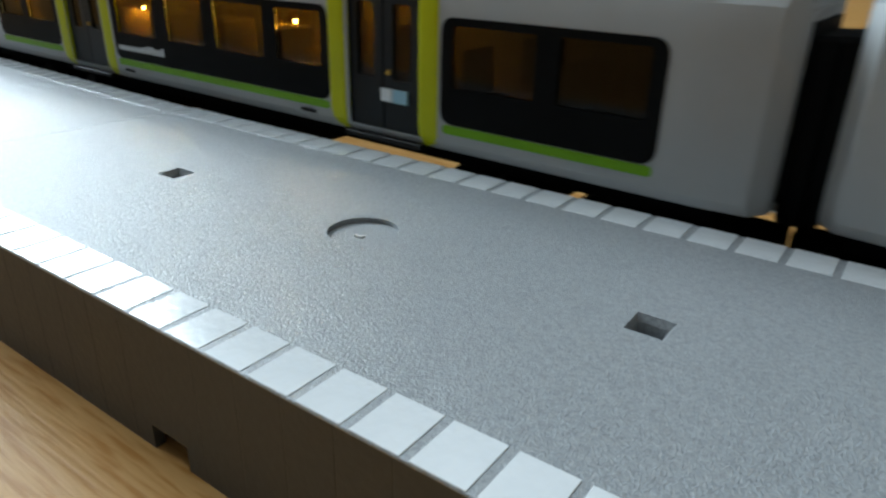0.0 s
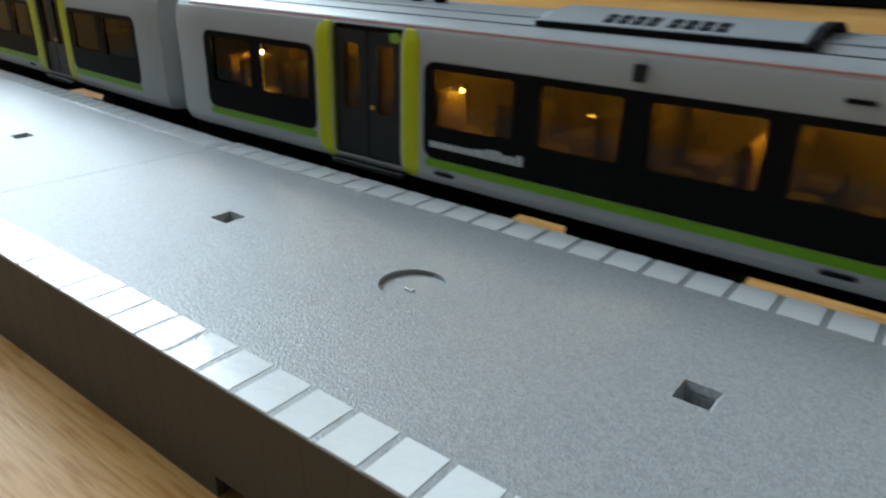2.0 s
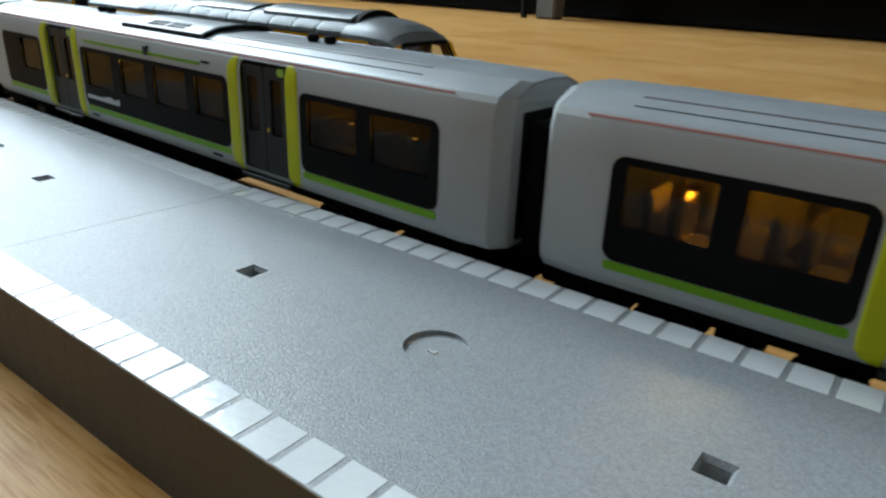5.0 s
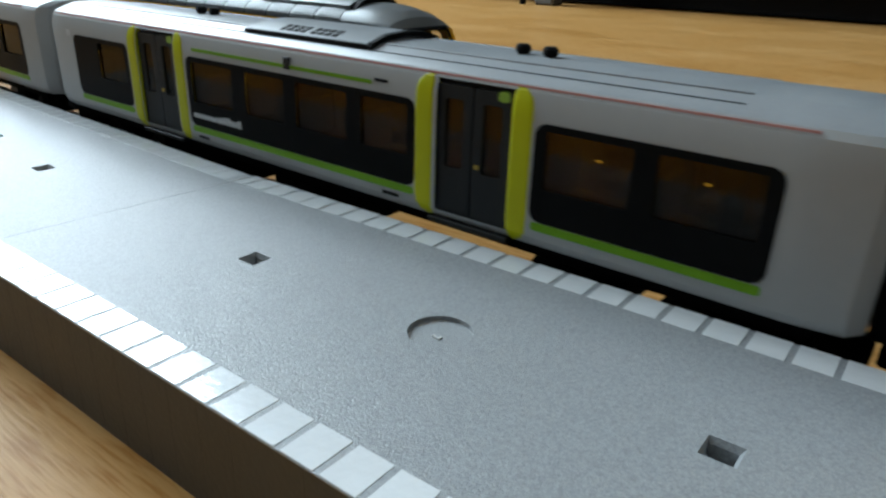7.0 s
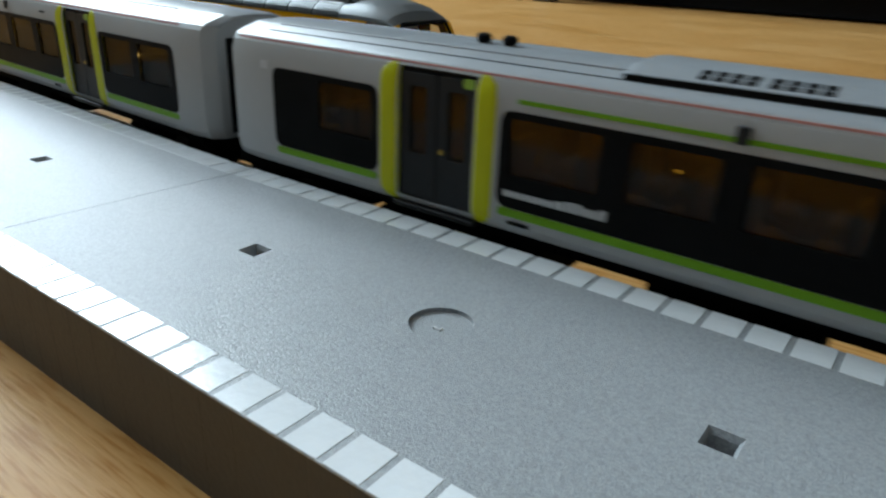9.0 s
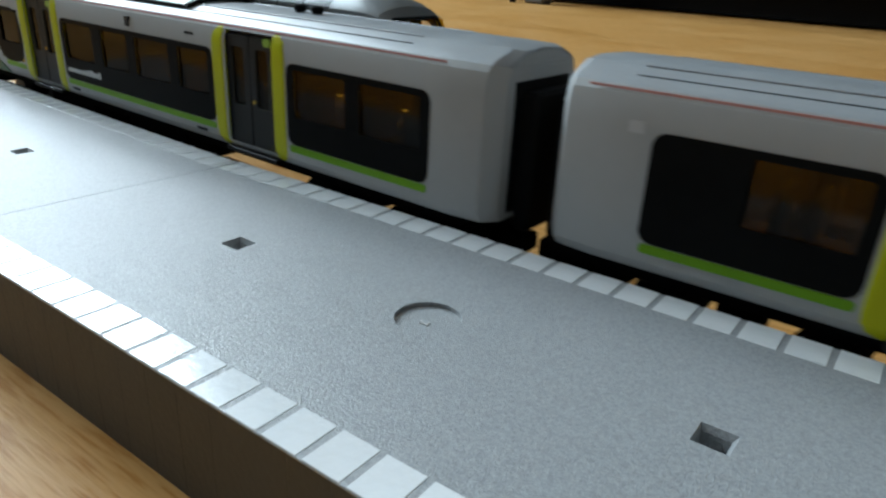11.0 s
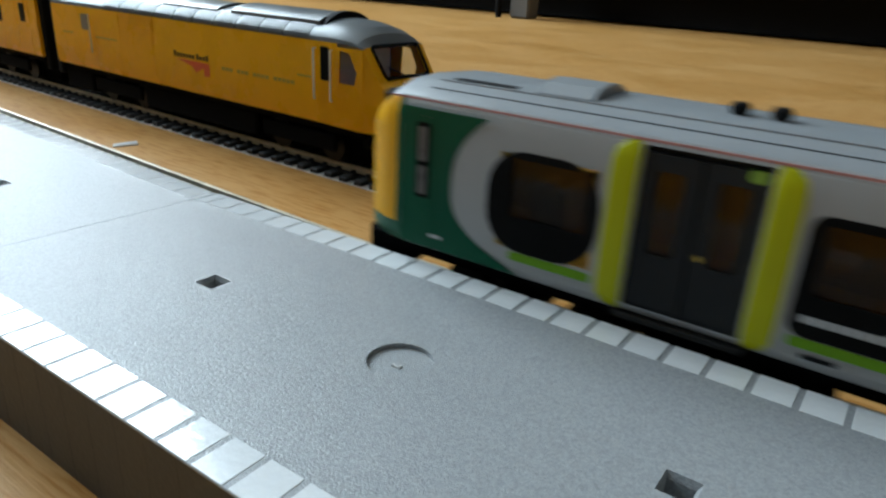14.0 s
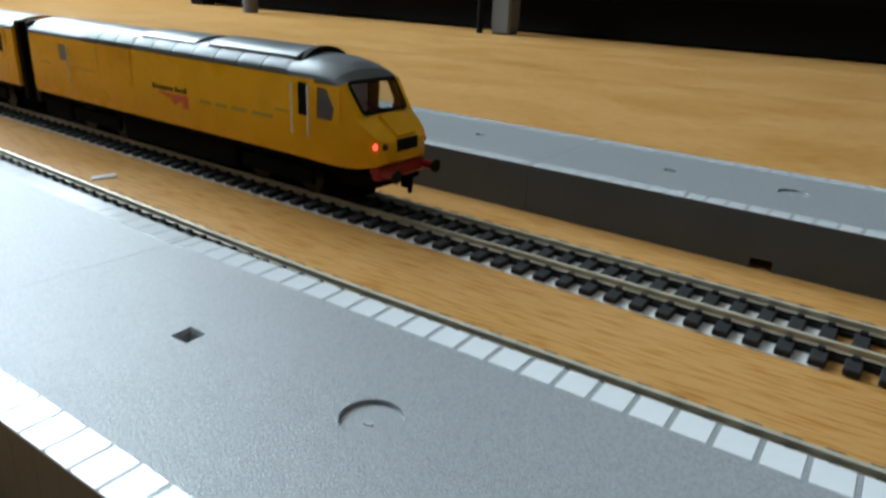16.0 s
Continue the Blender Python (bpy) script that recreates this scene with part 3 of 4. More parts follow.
            for a, b_ in ((d0 - 4.9, d0 + 0.2), (d1 - 0.2, d1 + 4.9)):
                pz = [(Z0 + 0.1, -1.5, 2.4), (Z0 + 1.0, -0.75, 1.0), (Z0 + 2.4, -0.05, 0.2), (22.4, 0.3, 0), (44, 0.3, 0), (46.5, 0.2, 0.1),
                      (48.2, -0.25, 0.6), (49.4, -0.75, 1.7), (50.2, -1.45, 3.4)]
                outer = []
                for z, o, cut in pz:
                    x0, x1 = (a + cut, b_) if b_ < mid else (a, b_ - cut)
                    outer.append([(x, s * (HW + o - g), z) for x, g in ((x0, 0.35), (x0 + 0.6, 0.05), ((x0 + x1) / 2, 0), (x1 - 0.6, 0.05), (x1, 0.35))] +
                                 [(x1, s * (HW - 2.9), z), (x0, s * (HW - 2.9), z)])
                part("door_pillar", loft(outer), LIME, th, "lime yellow door pillar", smooth=True)
        wins = [("window", -121.0, -77.4, [(-118.0, -101.5), (-97.0, -79.6)]), ("window", -43.8, 46.5, [(-41.3, -21.5), (-15.5, 0.8), (5.7, 24.6), (29.3, 44.2)]), ("window", 77.8, last, [(80.6, 98.8), (103.4, last - 2.6)])]
        if kind == "stripe":
            wins[0] = ("window", -114.0, -77.4, [(-97.0, -79.6)])
        for i, (nm, a, b_, panes) in enumerate(wins):
            if cab and i == (0 if cab < 0 else 2):
                a, b_ = (-101.7, -77.6) if cab < 0 else (78.4, 101.7)
                panes = [(a + 5.5, b_ - 2.4)]
                window(th, nm, a, b_, panes, s, r=8.0)
            else:
                window(th, nm, a, b_, panes, s)
            ga, gb = a + (6.0 if cab and i == (0 if cab < 0 else 2) else 0.6), b_ - 0.3
            b = sheet(rounded(ga, gb, ZWB - 2.6, ZWB - 0.75, 0.7, 3), [], side(s), 0.3)
            g = part("green_stripe", b, GREEN, th, "leaf green stripe under the windows")
            g.matrix_basis = at(0, s * 0.1, 0)
        # brand lettering shown as plain pale bars
        x = -42.0
        for w_, h_ in ((1.5, 1.3), (1.5, 1.3), (1.4, 1.3), (1.4, 1.3), (1.6, 1.3), (1.6, 1.3), (1.5, 1.3), (2.2, 1.6), (1.0, 2.0), (1.4, 2.1), (1.0, 2.1), (1.5, 1.6), (1.5, 1.6), (1.4, 2.1)):
            xx = x if s < 0 else -x - w_
            part("lettering_bar", box(xx, xx + w_, min(s * (HW + 0.08), s * (HW + 0.2)), max(s * (HW + 0.08), s * (HW + 0.2)), 25.9, 25.9 + h_), LETTER, th)
            x += w_ + 0.22
        part("body_lamp", box(-0.2 + 2.0, 2.0 + 2.0, min(s * (HW - 0.6), s * (HW + 0.45)), max(s * (HW - 0.6), s * (HW + 0.45)), 45.2, 48.2, 0.15), DOOR, th, "small dark grey door lamp")
        for x in (-38.0, 39.0):
            part("number_bar", box(x - 2.6, x + 2.6, min(s * (HW + 0.0), s * (HW + 0.07)), max(s * (HW + 0.0), s * (HW + 0.07)), 19.7, 20.5), RUBBER, th)
        part("number_bar", box(34, 38, min(s * (HW - 0.15), s * (HW + 0.05)), max(s * (HW - 0.15), s * (HW + 0.05)), 46.2, 46.9), RUBBER, th)
        if kind == "stripe":
            part("lime_line", box(-40, 33, min(s * (HW - 0.1), s * (HW + 0.07)), max(s * (HW - 0.1), s * (HW + 0.07)), 45.4, 46.3), GREEN, th, "thin pale green line over the windows")
            part("number_bar", box(-118.6, -115.8, min(s * (HW - 0.5), s * (HW + 0.06)), max(s * (HW - 0.5), s * (HW + 0.06)), 43, 45), LETTER, th)
    if kind == "mid":
        part("door_sticker", box(61.5, 64.5, -HW + 0.35, -HW + 0.95, 25.5, 28.2), WHITE, th)
        part("door_sticker", box(64.9, 68.6, -HW + 0.35, -HW + 0.95, 25.4, 28.1), STICKER_BLUE, th)
    # inside: floor, seats, ceiling, small warm lamps
    part("cabin_floor", box(-HALF_CAR + 12, HALF_CAR - 12, -16, 16, Z0 + 1.5, Z0 + 3.0), INTERIOR, th)
    part("cabin_ceiling", box(-HALF_CAR + 12, HALF_CAR - 12, -15.5, 15.5, 47.2, 47.8), INTERIOR, th)
    part("cabin_wall", box(-HALF_CAR + 13, HALF_CAR - 13, 14.6, 15.2, Z0 + 3, 47.2), INTERIOR, th)
    part("cabin_partition", box(-1, 1, -0.6, 15, Z0 + 3, 47), INTERIOR, th)
    seat = None
    for x in (-117, -106, -95, -84, -40, -29, -18, -7, 8, 19, 30, 41, 84, 95, 106, 118):
        if cab < 0 and x < -100 or cab > 0 and x > 100:
            continue
        for y in (-11.0, 11.0):
            if seat is None:
                b = box(-3.2, 3.2, -5.5, 5.5, 5.0, 8.0, 0.8)
                box(-3.6, -1.8, -5.5, 5.5, 6.0, 17.0, 0.7, bm=b)
                seat = part("seat", b, SEAT, th)
                ob = seat
            else:
                ob = new("seat", seat.data)
                ob.parent = th
            ob.matrix_basis = at(x, y, Z0 + 3.0, 0, 0, 180 if (int(x) % 2) else 0)
    part("light_strip", box(-HALF_CAR + 24, 48 if kind == "mid" else HALF_CAR - 24, -3.0, -1.0, 46.4, 46.9, 0.1), STRIP[kind], th, "warm glowing ceiling light strip")
    if kind == "mid":
        for x, z in ((-107.5, 38.0), (-40.0, 36.6), (26.8, 38.0)):
            lamp = part("cabin_lamp", box(x - 0.7, x, -10.3, -9.7, z, z + 0.7, 0.08), SPOT, th, "bright warm cabin lamp")
            # added black cap blocks the direct view of the lamp, not its deck reflection
            shade = box(x - 1.3, x + 0.6, -11.2, -8.9, z + 0.8, z + 1.05)
            box(x - 1.3, x + 0.6, -11.4, -11.2, z + 0.1, z + 1.05, bm=shade)
            part("lamp_blocker", shade, BLACK, lamp)
    for x in (-9, 88, 110) if kind == "mid" else (-112, -9, 88, 110):
        if cab and abs(x) > 100 and x * cab > 0 or kind == "mid" and x > 50:
            continue
        part("cabin_lamp", box(x - 0.6, x + 0.6, -10.4, -9.6, 36.0, 36.4, 0.1), BULB[kind], th, "warm glowing cabin lamp")
    # underframe
    part("sole_bar", box(-HALF_CAR + 6, HALF_CAR - 6, -16.2, 16.5, Z0 - 2.4, Z0 + 0.2), BLACK, th)
    for a, b_, lo in ((-68, -34, 4), (-10, 22, 5)):
        part("equipment_box", box(a, b_, -15.0, 15.0, lo, Z0 - 2.3, 0.6), BLACK, th)
    for x in (-95, 95):
        b = box(x - 21, x + 21, -14.4, -12.6, 5.5, 11.5, 0.7)
        box(x - 21, x + 21, 12.6, 14.4, 5.5, 11.5, 0.7, bm=b)
        box(x - 4, x + 4, -12.6, 12.6, 8, Z0 - 2.2, bm=b)
        for o in (-15.5, 15.5):
            for s in (-1, 1):
                box(x + o - 3.0, x + o + 3.0, min(s * 14.2, s * 15.6), max(s * 14.2, s * 15.6), 4.5, 9.5, 0.6, bm=b)
        bogie = part("bogie", b, BLACK, th)
        for o in (-15.5, 15.5):
            b = cyl(bmesh.new(), (x + o, 0, 6.4), 0.8, 20, "y", 8)
            for s in (-1, 1):
                cyl(b, (x + o, s * 8.6, 6.4), 6.4, 2.6, "y", 28)
                cyl(b, (x + o, s * 7.1, 6.4), 7.0, 0.6, "y", 28)
            part("wheelset", b, STEEL, bogie)
    # ends
    for e in (-1, 1):
        if e == cab:
            continue
        x = reach[e]
        b = box(min(e * x, e * (x + 4.2)), max(e * x, e * (x + 4.2)), -8.0, 8.0, 14.5, 45, 0.8)
        box(min(e * x, e * (x + 0.4)), max(e * x, e * (x + 0.4)), -10.4, 10.4, Z0 + 1.5, 47.0, bm=b)
        part("end_underframe", box(min(e * 117, e * (HALF_CAR - 5)), max(e * 117, e * (HALF_CAR - 5)), -13, 13, 9.0, Z0 + 0.1, 1.0), BLACK, th)
        part("coupling_bar", box(min(e * 130, e * (HALF_CAR + 3.2)), max(e * 130, e * (HALF_CAR + 3.2)), -3, 3, 7.0, 11.5, 0.6), BLACK, th)
        part("gangway", b, RUBBER, th, "black corridor connection")
    if cab:
        cab_end(th, cab, stations)
    return th


def cab_end(th, e, stations):
    """Green cab sides with a white sweep, the yellow end and its black gangway door, over the shell's end e."""
    def ex(x):
        return x * -e
    for s in (-1, 1):
        # the pale sweep round the cab window is the body itself; the green field ends in a curve against it
        pts = []
        for i in range(17):
            t = 1 - i / 8.0
            z = 33.0 + (15.6 if t > 0 else 14.6) * t
            pts.append((-110.6 + (8.0 * t ** 2.6 if t > 0 else 17.0 * (-t) ** 2.6), z))
        outline = [(-CABX + 10.8, 48.6), (-CABX + 10.8, Z0 + 0.9)] + pts[::-1]
        b = sheet([(ex(x), z) for x, z in outline], [], side(s), 0.3)
        g = part("cab_side_panel", b, CABGREEN, th, "deep green cab side")
        g.matrix_basis = at(0, s * 0.11, 0)
        levels = ((17.1, Z0 + 0.3), (18.15, Z0 + 2), (18.5, 22.4), (18.5, 34), (18.5, 43.2), (18.4, 46.5), (17.75, 48.7), (16.75, 50.5))
        for name, mat, cols, lab in (("cab_corner_panel", CABGREEN, ((10.8, 18.48), (10, 18.4), (9.4, 18.28)), "deep green cab corner"),
                                     ("cab_end_panel", CABYELLOW, ((9.4, 18.28), (8, 18.1), (6, 17.8), (2.5, 16.2), (0, 14.5), (-0.3, 8.6)), "warm yellow cab end"),
                                     ("cab_skirt_panel", CABGREEN, ((9.4, 18.28), (8, 18.1), (6, 17.8), (2.5, 16.2), (0, 14.5), (-0.3, 8.6)), "deep green cab skirt")):
            b = bmesh.new()
            rows = []
            zs = {"cab_corner_panel": levels, "cab_end_panel": levels[2:], "cab_skirt_panel": levels[:3]}[name]
            for d, w in cols:
                lift = {10.8: 0.0, 10: 0.1, 9.4: 0.2, 8: 0.45, 6: 0.8, 2.5: 3.2, 0: 5.0, -0.3: 5.0}[d]
                rows.append([b.verts.new((ex(-CABX + d - (0.25 if w < 10 else 0)), s * (w * y / 18.5 + 0.22), z - (lift if z > 45 else 0))) for y, z in zs])
            for ra, rb in zip(rows, rows[1:]):
                for i in range(len(zs) - 1):
                    b.faces.new((ra[i], ra[i + 1], rb[i + 1], rb[i]))
            bmesh.ops.solidify(b, geom=b.faces[:], thickness=0.22)
            part(name, b, mat, th, lab, smooth=True)
        x0, x1 = sorted((ex(-120.6), ex(-115.0)))
        door = part("cab_door", sheet(rounded(x0, x1, Z0 + 4, 47.0, 0.8, 3), [], side(s), 0.3), CABGREEN, th)
        door.matrix_basis = at(0, s * 0.24, 0)
        g = part("cab_door_window", sheet(rounded(x0 + 1.0, x1 - 1.0, 29.5, 45.8, 0.7, 3), [], side(s), 0.3), DARK, door)
        g.matrix_basis = at(0, s * 0.12, 0)
        for z0, z1 in ((30.4, 36.6), (37.6, 44.9)):
            part("cab_door_pane", sheet(rounded(x0 + 1.7, x1 - 1.7, z0, z1, 0.4, 2), [], lambda u, v, d: Vector((u, s * (HW + 0.42 - d), v)), 0.08), SIDEGLASS, door, "brownish pane")
        part("number_bar", box(min(ex(-112.5), ex(-115.5)), max(ex(-112.5), ex(-115.5)), min(s * (HW + 0.05), s * (HW + 0.2)), max(s * (HW + 0.05), s * (HW + 0.2)), 21.0, 21.8), LETTER, th)
    xe = CABX + 0.4
    part("end_gangway", box(min(e * (xe - 1), e * (xe + 3.2)), max(e * (xe - 1), e * (xe + 4.2)), -8.0, 8.0, Z0 - 3, 49.0, 1.0), RUBBER, th, "black end gangway")
    for s in (-1, 1):
        part("end_window", box(min(e * (xe - 0.5), e * (xe + 0.5)), max(e * (xe - 0.5), e * (xe + 0.5)), min(s * 9.2, s * 13.0), max(s * 9.2, s * 13.0), 35, 44.0, 0.2), DARK, th)
    b = box(min(e * (xe - 10), e * (xe + 2.0)), max(e * (xe - 10), e * (xe + 2.0)), -14, 14, Z0 - 8, Z0 + 0.4, 1.0)
    cyl(b, (e * (xe + 3.0), 0, Z0 - 4), 2.2, 5, "x", 14)
    part("coupler", b, BLACK, th, "black coupler and skirt")


CAR_AT = {"head": 423.5, "mid": 139.5, "stripe": -144.5, "tail": -429.9}   # middles along the train
cars = {k: carriage("train_carriage", at(0, 0, 0), lab, k) for k, lab in (
    ("head", "pale grey train carriage with green cab and lime pillars"),
    ("mid", "pale grey train carriage with lime door pillars"),
    ("stripe", "pale grey train carriage with thin green line above windows"),
    ("tail", "pale grey end carriage with green and yellow cab"))}


# ---- the yellow train, standing ----
def yellow_ring(w, h, z0=17.5, cant=49.0, n=8):
    """Half section of side and roof: (y, z) from the sole up to the ridge and down again."""
    c = min(cant, h - 0.6)
    pts = [(-w * 0.97, z0), (-w, z0 + 2.5), (-w, z0 + (c - z0) * 0.55), (-w * 0.985, c)]
    for i in range(1, n + 1):
        a = radians(90 * i / n)
        pts.append((-w * 0.985 * math.cos(a), c + (h - c) * math.sin(a)))
    return pts + [(-y, z) for y, z in pts[-2::-1]]


def yellow_shell(th, stations, z0, split, openings=()):
    """Lower yellow body and upper grey roof over stations of (x, half width, height, sole height)."""
    rings = [[(x, y, z) for y, z in yellow_ring(w, h, s0, c)] for x, w, h, s0, c in stations]
    n = len(rings[0])
    lo, hi = bmesh.new(), bmesh.new()
    vl = [[lo.verts.new(p) for p in r] for r in rings]
    vh = [[hi.verts.new(p) for p in r] for r in rings]
    for j in range(len(rings) - 1):
        for i in range(n - 1):
            up = 3 <= i < n - 4
            if (j, i) in openings:
                continue
            grey = up and (rings[j][0][0] + rings[j + 1][0][0]) / 2 < split
            b, v = (hi, vh) if grey else (lo, vl)
            b.faces.new((v[j][i], v[j][i + 1], v[j + 1][i + 1], v[j + 1][i]))
        lo.faces.new((vl[j][n - 1], vl[j][0], vl[j + 1][0], vl[j + 1][n - 1]))
    lo.faces.new(vl[0][::-1])
    lo.faces.new(vl[-1])
    for b in (lo, hi):
        bmesh.ops.delete(b, geom=[v for v in b.verts if not v.link_faces], context="VERTS")
    body = part("body", lo, YELLOW, th, "glossy warning yellow body", smooth=True)
    roof = part("roof", hi, HSTROOF, th, "silver grey roof", smooth=True)
    return body, roof


def running_gear(th, xs, boxes, length):
    part("sole_bar", box(3, length - 24, -15.5, 15.5, 14.0, 17.8), BLACK, th)
    part("centre_beam", box(6, length - 26, -6.2, 6.2, 1.0, 14.2), BLACK, th)
    for a, b_ in boxes:
        part("equipment_box", box(a, b_, -15, 15, 3.5, 14.2, 0.8), BLACK, th)
    for x in xs:
        b = box(x - 22, x + 22, -15.2, -13.2, 5.5, 12.5, 0.7)
        box(x - 22, x + 22, 13.2, 15.2, 5.5, 12.5, 0.7, bm=b)
        box(x - 5, x + 5, -13.2, 13.2, 8, 14.2, bm=b)
        bogie = part("bogie", b, BLACK, th)
        for o in (-15.5, 15.5):
            b = cyl(bmesh.new(), (x + o, 0, 6.6), 0.8, 20, "y", 8)
            for s in (-1, 1):
                cyl(b, (x + o, s * 8.6, 6.6), 6.6, 2.6, "y", 28)
                cyl(b, (x + o, s * 7.1, 6.6), 7.2, 0.6, "y", 28)
            part("wheelset", b, STEEL, bogie)


HST_L = 246.0


CANT = 47.8


def power_car(m):
    th = thing("locomotive", m, "yellow diesel power car with silver roof and red tail lamps", "locomotive")
    L, W = HST_L, 17.8
    st = [(x, W, 55.5, 17.0, CANT) for x in (-8, 60, 120, 170, L - 52)]
    st += [(L - 47, W, 55.7, 16.9, CANT), (L - 40, W, 55.6, 16.8, CANT), (L - 36, W, 55.1, 16.6, CANT), (L - 30, W - 0.15, 53.7, 16.5, 47.6),
           (L - 26.5, W - 0.3, 51.6, 16.4, 47.2), (L - 23.5, W - 0.6, 48.0, 16.4, 46.6), (L - 15.8, W - 1.3, 36.6, 17.0, 35.2),
           (L - 12, W - 1.8, 33.9, 17.8, 32.5), (L - 9, W - 2.8, 31.4, 18.5, 30.0), (L - 7, W - 4.2, 29.8, 19.2, 28.6),
           (L - 5.6, W - 6.2, 28.7, 20.0, 27.7), (L - 5, W - 8.5, 27.9, 21.0, 27.0)]
    glazed = [j for j, p in enumerate(st) if L - 25 < p[0] < L - 20]
    beside = [j for j, p in enumerate(st) if L - 37 < p[0] < L - 25]
    openings = {(j, i) for j in glazed for i in range(7, 15)} | {(j, i) for j in beside for i in (2, 19)}
    body, roof = yellow_shell(th, st, 17.5, L - 24.0, openings)
    part("cab_desk", box(L - 25, L - 17, -12, 12, 30, 36.0, 1.0), RUBBER, th, "black driver's desk")
    part("cab_bulkhead", box(L - 39.5, L - 38.5, -15, 15, 18, 50), INTERIOR_GREY, th, "pale grey cab bulkhead")
    # windscreen
    z0, z1, x0, x1 = 36.6, 48.0, L - 15.8, L - 23.5
    slope = (z1 - z0) / (x1 - x0)
    up = Vector((x1 - x0, 0, z1 - z0)).normalized()
    out = Vector((-up.z, 0, up.x))
    out = out if out.x > 0 else -out
    ln = math.hypot(x1 - x0, z1 - z0)
    def screen(u, v, d):
        return Vector((x0, 0, z0)) + up * v + Vector((0, u, 0)) + out * (0.45 - d)
    oc = [(-12.8, -0.2), (12.8, -0.2), (13.6, ln), (-13.6, ln)]
    def round_poly(pts, r):
        res = []
        for i, p in enumerate(pts):
            p = Vector(p)
            a, c = Vector(pts[i - 1]), Vector(pts[(i + 1) % len(pts)])
            da, dc = (a - p).normalized() * r, (c - p).normalized() * r
            for t in (0, 0.25, 0.5, 0.75, 1):
                res.append(tuple((1 - t) ** 2 * (p + da) + 2 * t * (1 - t) * p + t * t * (p + dc)))
        return res
    outer = round_poly(oc, 2.2)
    inner = round_poly([(-11.9, 0.8), (11.9, 0.8), (12.7, ln - 0.9), (-12.7, ln - 0.9)], 1.7)
    scr = part("windscreen", sheet(outer, [inner], screen, 1.5), RUBBER, th, "black rubber windscreen frame")
    g = part("pane", sheet(inner, [], lambda u, v, d: screen(u, v, d + 0.5), 0.3), CLEAR, scr)
    part("wiper", sheet([(-9.5, 4.6), (-9.2, 5.0), (-2.2, 1.2), (-2.6, 0.8)], [], screen, 0.25), RUBBER, scr, "thin black wiper")
    # nose details
    part("nose_grille", box(L - 7.0, L - 4.7, -6.2, 6.2, 23.8, 28.4, 0.3), RUBBER, th, "black slatted nose grille")
    b = loft([[(L - 14.0, -6.5, 35.5), (L - 14.0, 6.5, 35.5), (L - 6.2, 5.4, 28.6), (L - 6.2, -5.4, 28.6)], [(L - 13.4, -6.2, 36.3), (L - 13.4, 6.2, 36.3), (L - 5.6, 5.0, 29.7), (L - 5.6, -5.0, 29.7)]])
    part("nose_hatch", b, YELLOW, th)
    for s in (-1, 1):
        for y, r, mat, nm in ((14.2, 1.4, TAIL, "tail_lamp"), (11.3, 1.6, LENS, "head_lamp")):
            b = bmesh.new()
            bmesh.ops.create_uvsphere(b, u_segments=16, v_segments=8, radius=r)
            bmesh.ops.scale(b, vec=(0.55, 1, 1), verts=b.verts)
            bmesh.ops.translate(b, vec=(L - (8.4 if y > 12 else 6.2), s * y, 26.2), verts=b.verts)
            part(nm, b, mat, th, "glowing red tail lamp" if y > 12 else "dark round lamp lens", smooth=True)
        # cab side window and door
        hole = [(L - 35.0, 32.6), (L - 27.6, 32.4), (L - 26.2, 38.2), (L - 29.8, 44.8), (L - 34.4, 45.4)]
        b = sheet(hole, [], lambda u, v, d: Vector((u, s * (W - 0.1 - d - max(0, u - L + 33) * 0.06), v)), 0.3)
        pane = part("cab_side_window", b, CLEAR, th, "clear cab side window")
        b = sheet(rect(L - 37.5, L - 23.3, 31, 46.5), [hole], lambda u, v, d: Vector((u, s * (W + 0.16 - d - max(0, u - L + 33) * 0.06), v)), 0.5)
        part("window_surround", b, YELLOW, th)
        part("cab_door_window", sheet(rounded(L - 44.8, L - 40.3, 33.6, 46.0, 0.6, 3), [], lambda u, v, d: Vector((u, s * (W + 0.1 - d), v)), 0.3), DARK, th)
        for x in (L - 47.7, L - 38.7):
            b = cyl(bmesh.new(), (x, s * (W + 0.9), 35.6), 0.42, 19, "z", 8)
            for z in (26.2, 45.0):
                cyl(b, (x, s * (W + 0.3), z), 0.3, 1.3, "y", 8)
            part("handrail", b, HANDRAIL, th, "cream white door handrail")
        part("guard_window", sheet(rounded(23, 29.5, 36.6, 44.4, 0.6, 3), [], lambda u, v, d: Vector((u, s * (W + 0.1 - d), v)), 0.3), SIDEGLASS, th)
        b = cyl(bmesh.new(), (32.0, s * (W + 0.8), 35.2), 0.42, 19, "z", 8)
        part("handrail", b, HANDRAIL, th, "cream white door handrail")
        b = sheet(rect(59, 89, 21, 47), [rect(59.4, 88.6, 21.4, 46.6)], lambda u, v, d: Vector((u, s * (W + 0.05 - d), v)), 0.2)
        door = part("van_door_outline", b, YELLOW, th, "yellow louvred van door")
        for k in range(11):
            part("slat", box(60.5, 87.5, min(s * (W - 0.1), s * (W + 0.1)), max(s * (W - 0.1), s * (W + 0.1)), 22.6 + k * 2.15, 24.0 + k * 2.15), YELLOW, door)
        # lettering and emblem as plain shapes
        for k in range(11):
            x = 105 + k * 2.3 + (0.9 if k > 6 else 0)
            part("lettering_bar", box(x, x + 1.5, min(s * W, s * (W + 0.12)), max(s * W, s * (W + 0.12)), 32.2, 33.8 if k not in (0, 7, 10) else 34.6), RUBBER, th)
